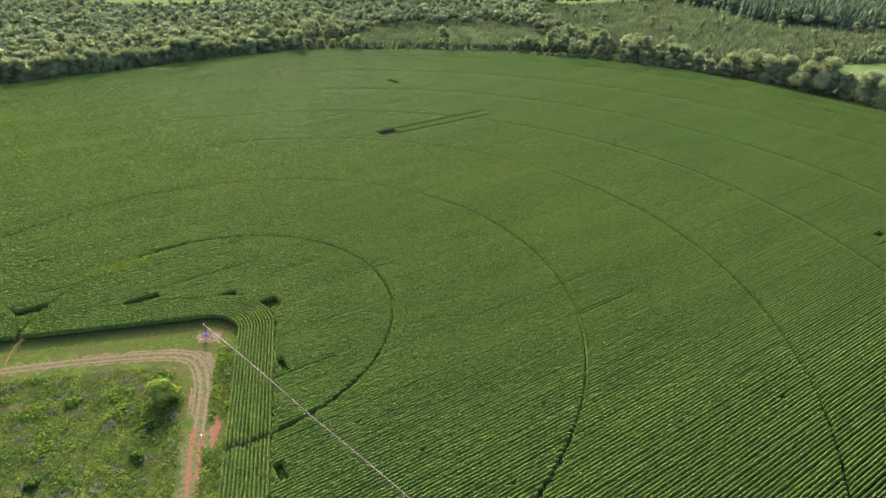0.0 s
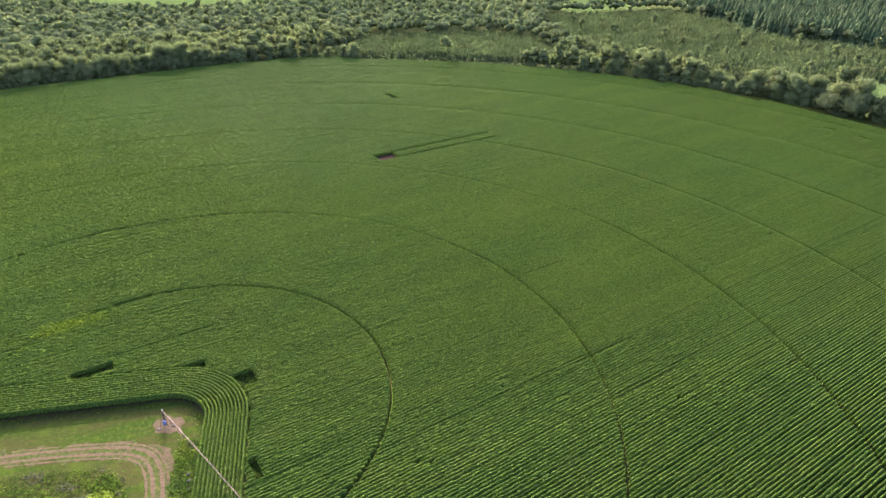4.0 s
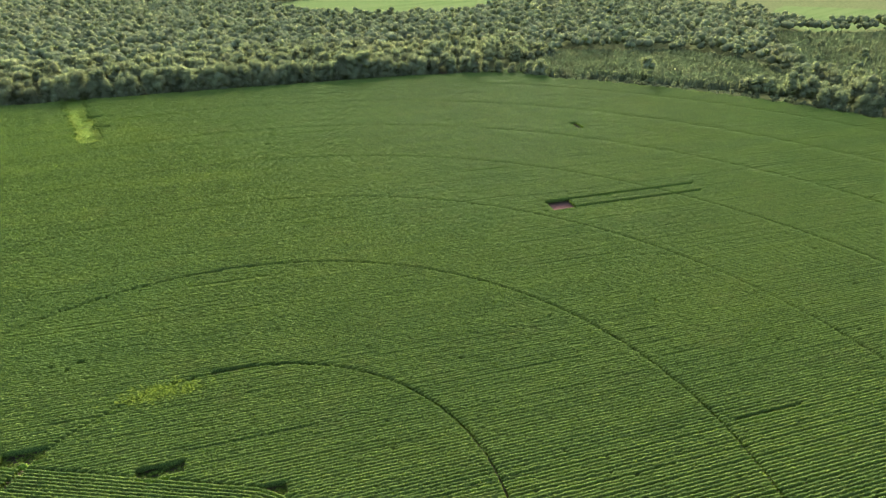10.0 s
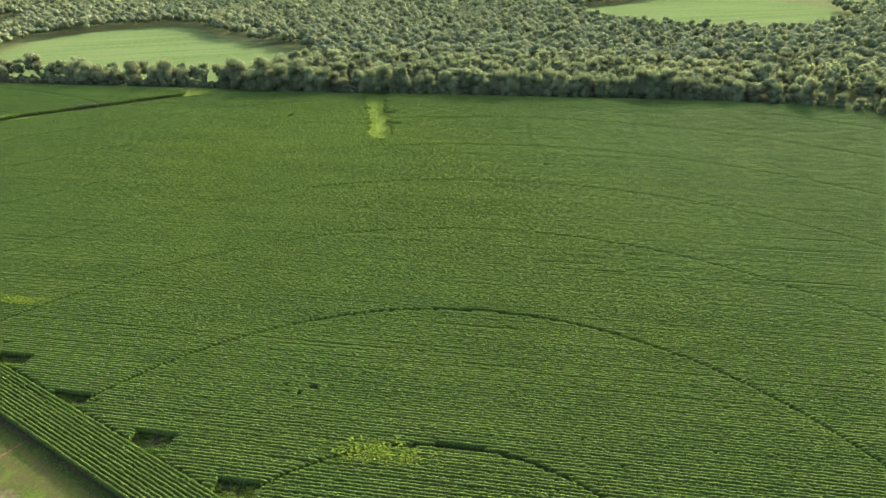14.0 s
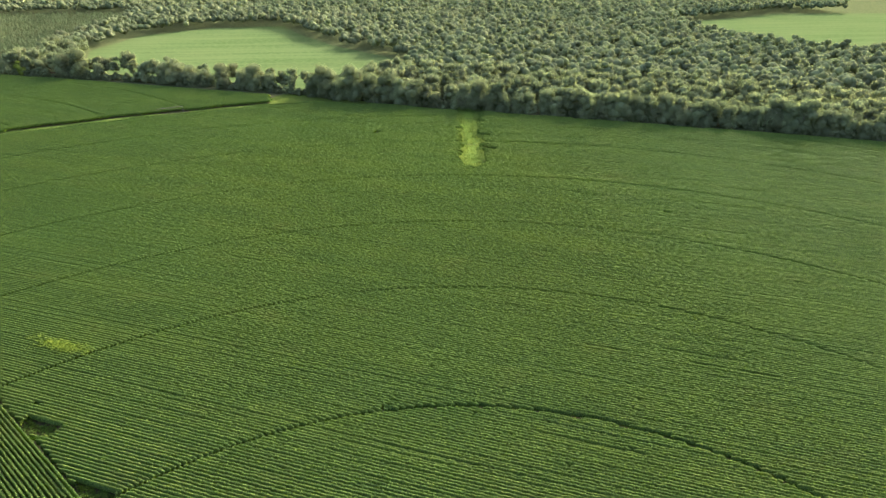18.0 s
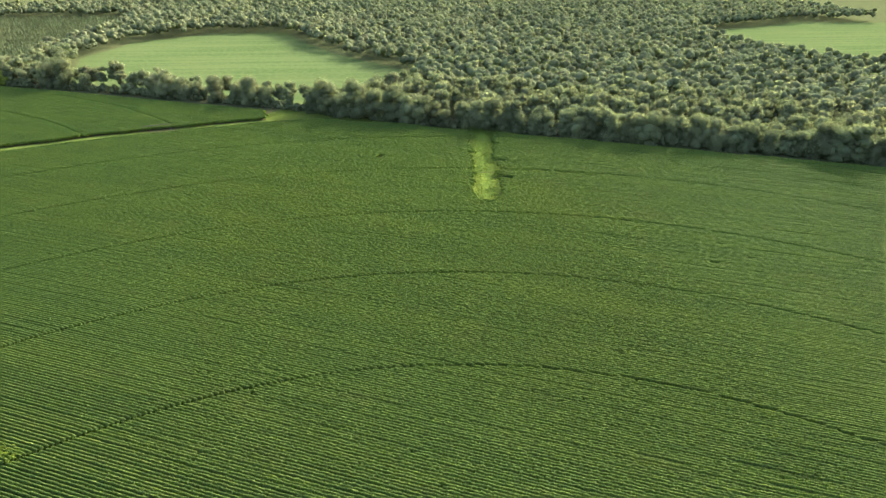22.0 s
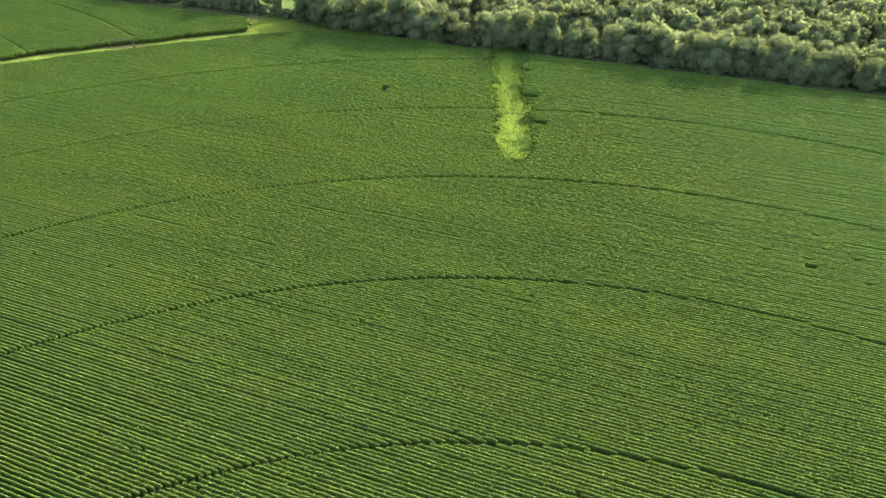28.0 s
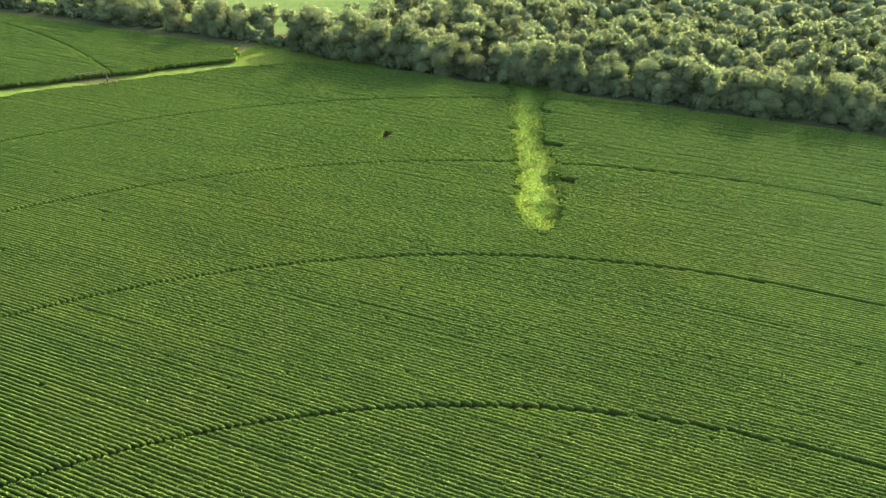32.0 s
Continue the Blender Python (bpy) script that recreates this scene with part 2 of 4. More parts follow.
# the centre of the bend in the grass edge, and the two ways in which the edge runs on
WEST_OUT, SOUTH_OUT, BEND = np.array((-0.184, 0.983)), np.array((0.978, 0.208)), 9.0
BEND_AT = np.linalg.solve(np.array([WEST_OUT, SOUTH_OUT]), np.array([np.dot((-8.0, 1.0), WEST_OUT), np.dot((11.0, -18.0), SOUTH_OUT)]) - BEND)
HEAD_ROWS, ROW_GAP = 12, 0.762
HEAD_WIDTH = HEAD_ROWS * ROW_GAP + 0.45


def from_grass(x, y):
    """Distance outwards from the grass edge round the pivot."""
    w = (x - BEND_AT[0]) * WEST_OUT[0] + (y - BEND_AT[1]) * WEST_OUT[1]
    e = (x - BEND_AT[0]) * SOUTH_OUT[0] + (y - BEND_AT[1]) * SOUTH_OUT[1]
    return np.where((w > 0) & (e > 0), np.hypot(w, e), np.maximum(w, e)) - BEND


WEST_WAY, SOUTH_WAY = np.array((-0.983, -0.184)), np.array((0.208, -0.978))
WHEEL_RINGS = (47.0, 95.0, 144.0, 188.2, 233.2, 279.1, 325.0)
NEXT_PIVOT, NEXT_RINGS = (-333.0, -188.0), (216.0, 255.5, 294.5)
TRACK_HALF = 0.31
EDGE_C, FIELD_R = 324.0, 348.0


def edge_c(s):
    """How far across the rows the wood's edge lies; it bulges gently."""
    return EDGE_C + np.interp(s, (-420, -370, -255, -205, -160, -120, 20, 60, 130), (2, 7, 9, 7, 2, 2, 6, 7, 2))


LANE = [(-430, -170), (-384, -10), (-374, 31), (-366, 75), (-354, 112), (-344, 145), (-336, 163), (-330, 178)]


def lane_x(y):
    return np.interp(y, [q[1] for q in LANE], [q[0] for q in LANE])


# gaps in the crop: from, to along the rows; from, to across them
GAPS = [(107, 116, 105, 113.2), (112, 168, 111.4, 112.9), (112, 167, 104.9, 106.4), (159, 162.4, 188.5, 198.5),
        (-124.4, -121.6, 268, 273), (98, 114.5, 0.4, 1.4), (12.8, 15.2, 208.3, 209.6), (13.4, 14.6, 211.2, 212.4), (190, 194, -72, -70), (-35, -33.2, 59.4, 60.8), (-37, -36, 57, 58)]
for tx, ty, long, wide in [(-121, -5, 9, 4), (-96, -1, 9, 4), (-70, 5, 9, 4), (-47, 9, 8, 3.4), (-19, 14, 9, 3.6), (2, 14.6, 6, 3),
                           (14, 11.5, 4.5, 5.5), (21.8, -15, 1.6, 6), (28.8, -47, 1.8, 5)]:
    ts, tc = tx * DX + ty * DY, -tx * DY + ty * DX
    GAPS.append((ts - long, ts, tc - wide, tc))
# a drowned hollow with square notches on one side, and short gaps near the rim
NOTCHES = [(-81, -76.5, 304, 306.5), (-77, -68, 281, 284), (-68.5, -60.5, 260, 264), (-65, -61, 241, 245.5)]
GAPS += NOTCHES + [(309.6, 311.6, 123.5, 129.5), (309.2, 311.2, 105, 111.5), (312.8, 314.6, 25, 30.5), (312.6, 314.4, 7.5, 14), (313, 314.8, -16, -11)]
WASH = [world_of(s, c) for s, c in [(-98, 330), (-95, 316), (-93, 307), (-89, 297), (-86, 288), (-82, 277), (-79, 268), (-77, 262), (-76.5, 254), (-74, 245), (-70, 238),
                                    (-65.5, 234), (-61.5, 238), (-61.5, 247), (-63.5, 256), (-66, 264), (-67, 272), (-72, 281), (-75.5, 291), (-78.5, 300), (-80, 309), (-81, 317), (-81, 330)]]
# open grass where the lane meets the woods
CORNER = [world_of(s, c) for s, c in [(-206, 309), (-198, 312), (-188, 315), (-172, 317.5), (-150, 319), (-148, 332), (-212, 336), (-216, 322)]]
WEEDS = [(-36, 28, 9, 3.0), (-151, 1, 8, 1.7)]


def field_r(x, y):
    return np.interp(np.degrees(np.arctan2(y, x)), (38, 54), (FIELD_R - 12, FIELD_R))


def track_half(ring, x):
    """Half the width of a wheel track: narrow on the outer rings, grown over in the north."""
    return np.where((x > -130) & (x < 0.75 * ring) & (ring > 140), 0.13, np.where((x > -20) & (ring > 180), 0.2, TRACK_HALF - 0.02 * (ring > 90)))


def crop_here(x, y, s, c):
    """Where corn stands in the main field and in the one past the lane."""
    r = np.hypot(x, y)
    ok = (c < edge_c(s) - 4 + 1.2 * np.sin(s * 0.13)) & (y > -150) & (x > -560)
    lane = x - lane_x(y)
    ok &= (np.abs(lane - 3.6) > 5.2 + RNG.normal(0, 0.35) + 0.6 * np.sin(y * 0.21)) | (c > edge_c(s) - 4)
    ok &= (r < field_r(x, y)) | (x < 0)
    ok &= (from_grass(x, y) > HEAD_WIDTH) | (lane < 0)
    for ring in WHEEL_RINGS:
        ok &= (np.abs(r - ring) > track_half(ring, x) - 0.03 + 0.22 * (c / np.maximum(r, 1)) ** 4) | (lane < 0)
    for ring in NEXT_RINGS:
        ok &= (np.abs(np.hypot(x - NEXT_PIVOT[0], y - NEXT_PIVOT[1]) - ring) > 0.27) | (lane > 0)
    for s0, s1, c0, c1 in GAPS:
        ok &= ~((s > s0) & (s < s1) & (c > c0) & (c < c1))
    ok &= ~inside(x + RNG.normal(0, 1.2), y, WASH) & ~inside(x + RNG.normal(0, 0.6), y, CORNER)
    return ok


def row_strip(px, py, ok, nx, ny, rng, fine):
    """The leafy ridge of one row of corn along the points. ok: which stretches between them are grown. fine: how well single leaves show, 0 to 1."""
    n = len(px)
    wild = 0.024 + 0.045 * np.append(fine, fine[-1]) ** 2
    thin = np.ones(n)
    # poor stretches of a row, where the planter skipped
    while rng.random() < 0.3:
        mid = rng.integers(0, n)
        far = np.hypot(px - px[mid], py - py[mid])
        thin = np.where(far < rng.uniform(2, 13), rng.uniform(0.86, 0.97), thin)
    prof = ((-0.32, 0.36), (-0.13, 0.94), (0.13, 0.94), (0.32, 0.36))
    k = len(prof)
    v = np.empty((n, k, 3))
    high = (2.2 + rng.normal(0, 0.034) + rng.normal(0, 1, n) * wild) * thin
    ends = np.ones(n, bool)
    ends[:-1] &= ok
    ends[1:] &= ok
    high[~ends] *= 0.86
    side = rng.normal(0, 0.02, n) + rng.normal(0, 0.025, n) * np.append(fine, fine[-1])
    for j, (o, h) in enumerate(prof):
        off = o * thin * rng.uniform(0.82, 1.12, n) + side
        along = rng.normal(0, 0.05, n)
        v[:, j, 0], v[:, j, 1] = px + nx * off - ny * along, py + ny * off + nx * along
        v[:, j, 2] = high * h + rng.normal(0, 1, n) * wild * 0.8
    good = np.flatnonzero(ok)
    q = [np.stack([good * k + j, good * k + j + 1, good * k + k + j + 1, good * k + k + j], 1) for j in range(k - 1)]
    v, q = v.reshape(-1, 3), np.concatenate(q) if len(good) else np.zeros((0, 4), int)
    tri = np.zeros((0, 3), int)
    leafed = np.repeat(np.flatnonzero(ok), 4)
    leafed = leafed[rng.random(len(leafed)) < np.maximum(fine, 0.05)[leafed]]
    if len(leafed):
        # arching leaves that stand out of the ridge
        m = len(leafed)
        at = np.stack([px[leafed], py[leafed], high[leafed] * 0.93], 1) + rng.normal(0, 1, (m, 3)) * (0.10, 0.10, 0.14)
        a = rng.uniform(0, 2 * math.pi, m)
        u = np.stack([np.cos(a), np.sin(a), rng.uniform(-0.6, 0.9, m)], 1) * rng.uniform(0.12, 0.25, (m, 1))
        w = np.stack([-np.sin(a), np.cos(a), rng.uniform(-0.9, 0.9, m)], 1) * 0.10
        leaf = np.stack([at - u + w, at - u - w, at + u * 1.3], 1).reshape(-1, 3)
        tri = np.arange(3 * m).reshape(-1, 3) + len(v)
        v = np.concatenate([v, leaf])
    return v, q, tri


def two_toned(me, quads):
    """Ridges of corn in one material, the single leaves on them in the other."""
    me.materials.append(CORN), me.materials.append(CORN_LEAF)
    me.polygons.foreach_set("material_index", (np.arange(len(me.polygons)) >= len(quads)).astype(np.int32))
    return me


HEART = [(62, -40), (62, 50), (-40, 55), (-190, 130)]


def from_heart(x, y):
    """Distance from the middle of the field's most visible stretch."""
    best = np.full(np.shape(x), 1e9)
    for (x0, y0), (x1, y1) in zip(HEART, HEART[1:]):
        lx, ly = x1 - x0, y1 - y0
        f = np.clip(((x - x0) * lx + (y - y0) * ly) / (lx * lx + ly * ly), 0, 1)
        best = np.minimum(best, np.hypot(x - x0 - f * lx, y - y0 - f * ly))
    return best


def stations(c, rng):
    """Places along a row: close together in the heart of the field, wider apart towards its rim."""
    s = np.arange(-480, 480, 0.6)
    d = from_heart(*world_of(s, c))
    keep = np.ones(len(s), bool)
    i = np.arange(len(s))
    keep &= (d < 70 + rng.uniform(-12, 12)) | (i % 2 == 0)
    x, y = world_of(s, c)
    keep &= (d < 165 + rng.uniform(-20, 20)) | (i % 5 == 0)
    keep |= (np.abs(x - lane_x(y) - 3) < 9) & (y > 20)
    s = s[keep]
    s = s + rng.uniform(-0.15, 0.15, len(s)) + rng.uniform(0, 0.5)
    # the row breaks off cleanly on both sides of each wheel track
    extra = []
    for (cx, cy), rings, wide in (((0, 0), WHEEL_RINGS, 0), (NEXT_PIVOT, NEXT_RINGS, 0.3)):
        s0, c0 = cx * DX + cy * DY, -cx * DY + cy * DX
        for ring in rings:
            for way in (-1, 1):
                x = way * math.sqrt(max(0, ring ** 2 - (c - c0) ** 2)) * DX - c * DY
                half = wide or float(track_half(ring, x))
                for edge in (ring - half, ring + half):
                    if edge > abs(c - c0) + 0.05:
                        extra.append(s0 + way * math.sqrt(edge ** 2 - (c - c0) ** 2))
    for s0, s1, c0, c1 in GAPS:
        if c0 < c < c1:
            extra += [s0, s1]
    near_track = np.zeros(len(s), bool)
    for e in extra:
        near_track |= np.abs(s - e) < 0.25
    return np.sort(np.concatenate([s[~near_track], extra]))


def pruned(v, q, tri):
    """Without the corners that no face uses."""
    used, back = np.unique(np.concatenate([q.ravel(), tri.ravel()]), return_inverse=True)
    back = back.ravel()
    return v[used], back[: q.size].reshape(q.shape), back[q.size :].reshape(tri.shape)


soil = sheet("field_soil", [(-560, -165), (300, -165), (345, 0), (340, 90), (300, 190), (250, 245), (200, 290), (120, 328), (40, 352), (-40, 360), (-85, 352), (-360, 188), (-570, 44)], 0.02, SOIL, 20, 0.5)
tagged(soil, "dark reddish soil under the corn rows", "soil", kind="structure")

corn = tagged(new("corn_field"), "tall green corn in straight rows round a pivot", "corn field")
rest_v, rest_q, rest_t, base = [], [], [], 0
for j in range(-230, 426):
    c = j * ROW_GAP + RNG.normal(0, 0.042)
    near = -52 <= j < 248
    s = stations(c, RNG)
    x, y = world_of(s, c)
    ms = (s[1:] + s[:-1]) / 2
    mx, my = world_of(ms, c)
    ok = crop_here(mx, my, ms, c)
    ok &= RNG.random(len(ok)) > 0.0008
    if not ok.any():
        continue
    v, q, tri = pruned(*row_strip(x, y, ok, -DY, DX, RNG, np.clip((125 - from_heart(mx, my)) / 70, 0, 1)))
    if near:
        part("crop_row", two_toned(mesh_arrays("crop_row", v, q, tri), q), None, corn)
    else:
        rest_v.append(v), rest_q.append(q + base), rest_t.append(tri + base)
        base += len(v)
far_q = np.concatenate(rest_q)
far_rows = two_toned(mesh_arrays("far_crop_rows", np.concatenate(rest_v), far_q, np.concatenate(rest_t)), far_q)
tagged(part("far_crop_rows", far_rows, None, corn), kind="stuff")

# rows that follow the grass edge
head = tagged(new("headland_corn"), "twelve bent corn rows along the grass edge", "corn")
for k in range(HEAD_ROWS):
    off = BEND + 0.5 + k * ROW_GAP
    run_w = np.arange(300, 0, -0.6)
    bend_n = int(off * math.pi / 2 / 0.6)
    ang = np.linspace(0, 1, bend_n)
    run_s = np.arange(0.3, 160, 0.6)
    ow = BEND_AT + WEST_OUT * off
    os_ = BEND_AT + SOUTH_OUT * off
    way = np.cos(ang * math.pi / 2)[:, None] * WEST_OUT + np.sin(ang * math.pi / 2)[:, None] * SOUTH_OUT
    pts = np.concatenate([ow + run_w[:, None] * WEST_WAY, BEND_AT + way * off, os_ + run_s[:, None] * SOUTH_WAY])
    nrm = np.concatenate([np.tile(WEST_OUT, (len(run_w), 1)), way, np.tile(SOUTH_OUT, (len(run_s), 1))])
    r = np.hypot(pts[:, 0], pts[:, 1])
    ok = np.abs((r[1:] + r[:-1]) / 2 - 47.0) > 0.5
    v, q, tri = pruned(*row_strip(pts[:, 0], pts[:, 1], ok, nrm[:, 0], nrm[:, 1], RNG, np.full(len(ok), 1.0)))
    part("crop_row", two_toned(mesh_arrays("crop_row", v, q, tri), q), None, head)

# ---- grass, tracks, pastures ----
corner = [tuple(BEND_AT + BEND * (math.cos(a) * WEST_OUT + math.sin(a) * SOUTH_OUT)) for a in np.linspace(0, math.pi / 2, 9)]
far_w, far_s = tuple(BEND_AT + BEND * WEST_OUT + 330 * WEST_WAY), tuple(BEND_AT + BEND * SOUTH_OUT + 130 * SOUTH_WAY)
verge = sheet("grass_verge", [far_w, *corner, far_s, (-330, -190)], 0.05, VERGE, 8, 0.3)
tagged(verge, "mown grass round the pivot with worn patches", "grass", kind="structure")
HOLLOW = mat_ground("hollow_grass", (0.026, 0.056, 0.010), (0.054, 0.096, 0.015), (0.098, 0.124, 0.022), 0.7, 0.12)
tagged(sheet("lush_hollow", WASH, 0.075, HOLLOW, 2, 0.8), "bright lush grass where the crop drowned", "grass", kind="structure")
px0, px1 = world_of(107, 105), world_of(116, 105)
px2, px3 = world_of(116, 113.2), world_of(107, 113.2)
tagged(sheet("bare_pit", [px0, px1, px2, px3], 0.05, RED_SOIL, 3, 0.2), "bare red clay square in the corn", "bare soil", kind="structure")
lane_poly = [(x - 2.2, y) for x, y in LANE] + [(x + 9.2, y) for x, y in LANE[::-1]]
tagged(sheet("grass_lane", lane_poly, 0.05, LUSH, 10, 0.5), "grassy lane between two corn fields", "lane", kind="structure")
tagged(sheet("grass_corner", CORNER, 0.055, GRASS, 4, 0.8), "open grass where the lane meets the woods", "grass", kind="structure")
PASTURES = {
    "pasture_west": [(-607, 113), (-666, 171), (-676, 246), (-637, 309), (-573, 294), (-484, 284), (-410, 290), (-363, 278), (-350, 210), (-365, 180), (-520, 84)],
    "pasture_north": [(-376, 640), (-346, 804), (-264, 897), (-150, 830), (-91, 700), (-110, 600), (-188, 540), (-307, 570)],
    "pasture_far": [(160, 650), (212, 780), (370, 760), (290, 640), (205, 590)],
    "pasture_east": [(290, 262), (330, 290), (420, 280), (420, 170), (330, 150), (300, 215)],
}
for k, poly in PASTURES.items():
    tagged(sheet(k, poly, 0.05, PASTURE, 15, 2.0), "pale green mown pasture among woods", "pasture", kind="structure")


DRY_GRASS = mat_ground("dry_grass", (0.020, 0.030, 0.010), (0.034, 0.040, 0.016), (0.052, 0.050, 0.025), 0.5, 0.05)
edge_near = [world_of(q, edge_c(q) - 5) for q in range(-560, 145, 20)]
edge_far = [world_of(q, edge_c(q) + 6) for q in range(140, -565, -20)]
tagged(sheet("wood_margin", edge_near + edge_far, 0.04, DRY_GRASS, 8, 1.0), "dry brownish grass strip below the woods", "grass", kind="structure")
rim_in = [(math.cos(a) * 333, math.sin(a) * 333) for a in np.linspace(0.3, 1.75, 40)]
rim_out = [(math.cos(a) * 356, math.sin(a) * 356) for a in np.linspace(1.75, 0.3, 40)]
tagged(sheet("field_margin", rim_in + rim_out, 0.065, VERGE, 12, 1.0), "rough grass strip round the field", "grass", kind="structure")


# ---- trees ----
def ico(level):
    bm = bmesh.new()
    bmesh.ops.create_icosphere(bm, subdivisions=level, radius=1)
    v = np.array([q.co for q in bm.verts])
    f = np.array([[q.index for q in face.verts] for face in bm.faces])
    bm.free()
    return v, f


ICO1, ICO2 = ico(1), ico(2)


def crown_arrays(high, wide, lumps, leaves, leaf, rng, ball=ICO1, low=0.22, loose=1.12):
    """A crown: dark inner lumps, and many leaf clumps over them."""
    vs, fs, base = [], [], 0
    lump = []
    for k in range(lumps):
        a, h = rng.uniform(0, 2 * math.pi), rng.uniform(low, 0.92)
        reach = wide * (0.62 if lumps > 1 else 0) * math.sqrt(max(0.05, 1 - ((h - 0.5) / 0.5) ** 2)) * rng.uniform(0.3, 1.0)
        size = wide * (rng.uniform(0.40, 0.64) if lumps < 8 else rng.uniform(0.30, 0.52)) if lumps > 1 else wide
        lump.append((math.cos(a) * reach, math.sin(a) * reach, h * high - size * 0.35 if lumps > 1 else high - size, size))
    for x, y, z, size in lump:
        v = ball[0] * size * (0.86 if lumps == 1 else 0.84) * (1 + rng.normal(0, 0.13, (len(ball[0]), 1))) * (1, 1, 0.85) + (x, y, z)
        vs.append(v), fs.append(ball[1] + base)
        base += len(v)
    if leaves:
        pick = rng.integers(0, len(lump), leaves)
        way = rng.normal(0, 1, (leaves, 3))
        way[:, 2] = way[:, 2] * 0.8 + 0.35
        way /= np.linalg.norm(way, axis=1)[:, None]
        l = np.array(lump)[pick]
        at = l[:, :3] + way * l[:, 3:] * rng.uniform(0.78, loose, (leaves, 1)) * (1, 1, 0.85)
        u = np.cross(way, rng.normal(0, 1, (leaves, 3)))
        u /= np.linalg.norm(u, axis=1)[:, None]
        w = np.cross(way, u) + way * rng.uniform(-0.6, 0.6, (leaves, 1))
        size = leaf * rng.uniform(0.6, 1.3, (leaves, 1))
        q = np.stack([at - u * size, at + u * size * 0.8 + w * size * 0.7, at + u * size * 0.5 - w * size], 1).reshape(-1, 3)
        vs.append(q)
        fs.append(np.arange(3 * leaves).reshape(-1, 3) + base)
    return np.concatenate(vs), np.concatenate(fs)


def stem(bm, a, b, r0, r1, sides=7):
    a, b = Vector(a), Vector(b)
    turn = (b - a).to_track_quat("Z", "Y").to_matrix()
    rings = []
    for at, r in ((a, r0), (b, r1)):
        rings.append([bm.verts.new(at + turn @ Vector((math.cos(t) * r, math.sin(t) * r, 0))) for t in [k * 2 * math.pi / sides for k in range(sides)]])
    for k in range(sides):
        bm.faces.new([rings[0][k], rings[0][(k + 1) % sides], rings[1][(k + 1) % sides], rings[1][k]])
    bm.faces.new(rings[1])


def broad_tree(high, wide, seed, leaf_mat, label, low=0.06):
    """A broad-leaved tree: tapered trunk, limbs and a crown of clumps."""
    rng = np.random.default_rng(seed)
    tree = tagged(new("tree"), label, "tree", "trees along the field")
    bm = bmesh.new()
    stem(bm, (0, 0, -0.3), (0.2, 0.1, high * 0.45), high * 0.024, high * 0.015)
    stem(bm, (0.2, 0.1, high * 0.45), (0.1, 0.3, high * 0.8), high * 0.015, high * 0.005)
    for k in range(5):
        a = k * 1.26 + rng.uniform(0, 0.6)
        z = high * rng.uniform(0.25, 0.5)
        stem(bm, (0.1, 0.1, z), (math.cos(a) * wide * 0.6, math.sin(a) * wide * 0.6, z + high * 0.25), high * 0.010, high * 0.004, 5)
    part("trunk", bm, BARK, tree)
    v, f = crown_arrays(high, wide, 26, 5200, 0.36, rng, ICO1, low, 1.3)
    part("crown", mesh_arrays("crown", v, tris=f), leaf_mat, tree)
    return tree


def pine_arrays(high, wide, rng):
    """A young pine: a tapered spire with uneven tiers."""
    tiers, sides = 3, 5
    vs, fs, base = [], [], 0
    for k in range(tiers):
        z0, z1 = high * (0.10 + 0.26 * k), high * (0.5 + 0.25 * k if k < tiers - 1 else 1.0)
        r = wide * (1 - 0.28 * k)
        a = np.arange(sides) * 2 * math.pi / sides + rng.uniform(0, 1)
        rr = r * rng.uniform(0.6, 1.15, sides)
        ring = np.stack([np.cos(a) * rr, np.sin(a) * rr, z0 + rng.normal(0, 0.05, sides) * high], 1)
        vs.append(np.concatenate([ring, [[0, 0, z1]]]))
        fs.append(np.array([[base + i, base + (i + 1) % sides, base + sides] for i in range(sides)]))
        base += sides + 1
    # tufts of needles that break up the spire
    n = 24
    h = rng.uniform(0.1, 0.95, n)
    a, rr = rng.uniform(0, 2 * math.pi, n), wide * (1.05 - h) * 0.8
    at = np.stack([np.cos(a) * rr, np.sin(a) * rr, h * high], 1)
    vs.append((at[:, None] + rng.normal(0, 0.36, (n, 3, 3))).reshape(-1, 3))
    fs.append(np.arange(3 * n).reshape(-1, 3) + base)
    return np.concatenate(vs), np.concatenate(fs)


def wood(name, spots, makers, material, label, category, rng):
    """Far woods as one mesh of many crowns."""
    vs, fs, base = [], [], 0
    for (x, y, grow), pick in zip(spots, rng.integers(0, len(makers), len(spots))):
        v, f = makers[pick]
        a = rng.uniform(0, 6.28)
        ca, sa = math.cos(a), math.sin(a)
        w = v * grow
        w = np.stack([w[:, 0] * ca - w[:, 1] * sa + x, w[:, 0] * sa + w[:, 1] * ca + y, w[:, 2]], 1)
        vs.append(w), fs.append(f + base)
        base += len(w)
    return tagged(part(name, mesh_arrays(name, np.concatenate(vs), tris=np.concatenate(fs)), material), label, category, kind="stuff")


def spots_in(x0, x1, y0, y1, gap, keep, grow, rng):
    """Jittered places on a grid where keep() holds."""
    gx, gy = np.meshgrid(np.arange(x0, x1, gap), np.arange(y0, y1, gap))
    x = gx.ravel() + rng.uniform(-0.45, 0.45, gx.size) * gap
    y = gy.ravel() + rng.uniform(-0.45, 0.45, gx.size) * gap
    ok = keep(x, y)
    return [(a, b, rng.uniform(*grow)) for a, b in zip(x[ok], y[ok])]


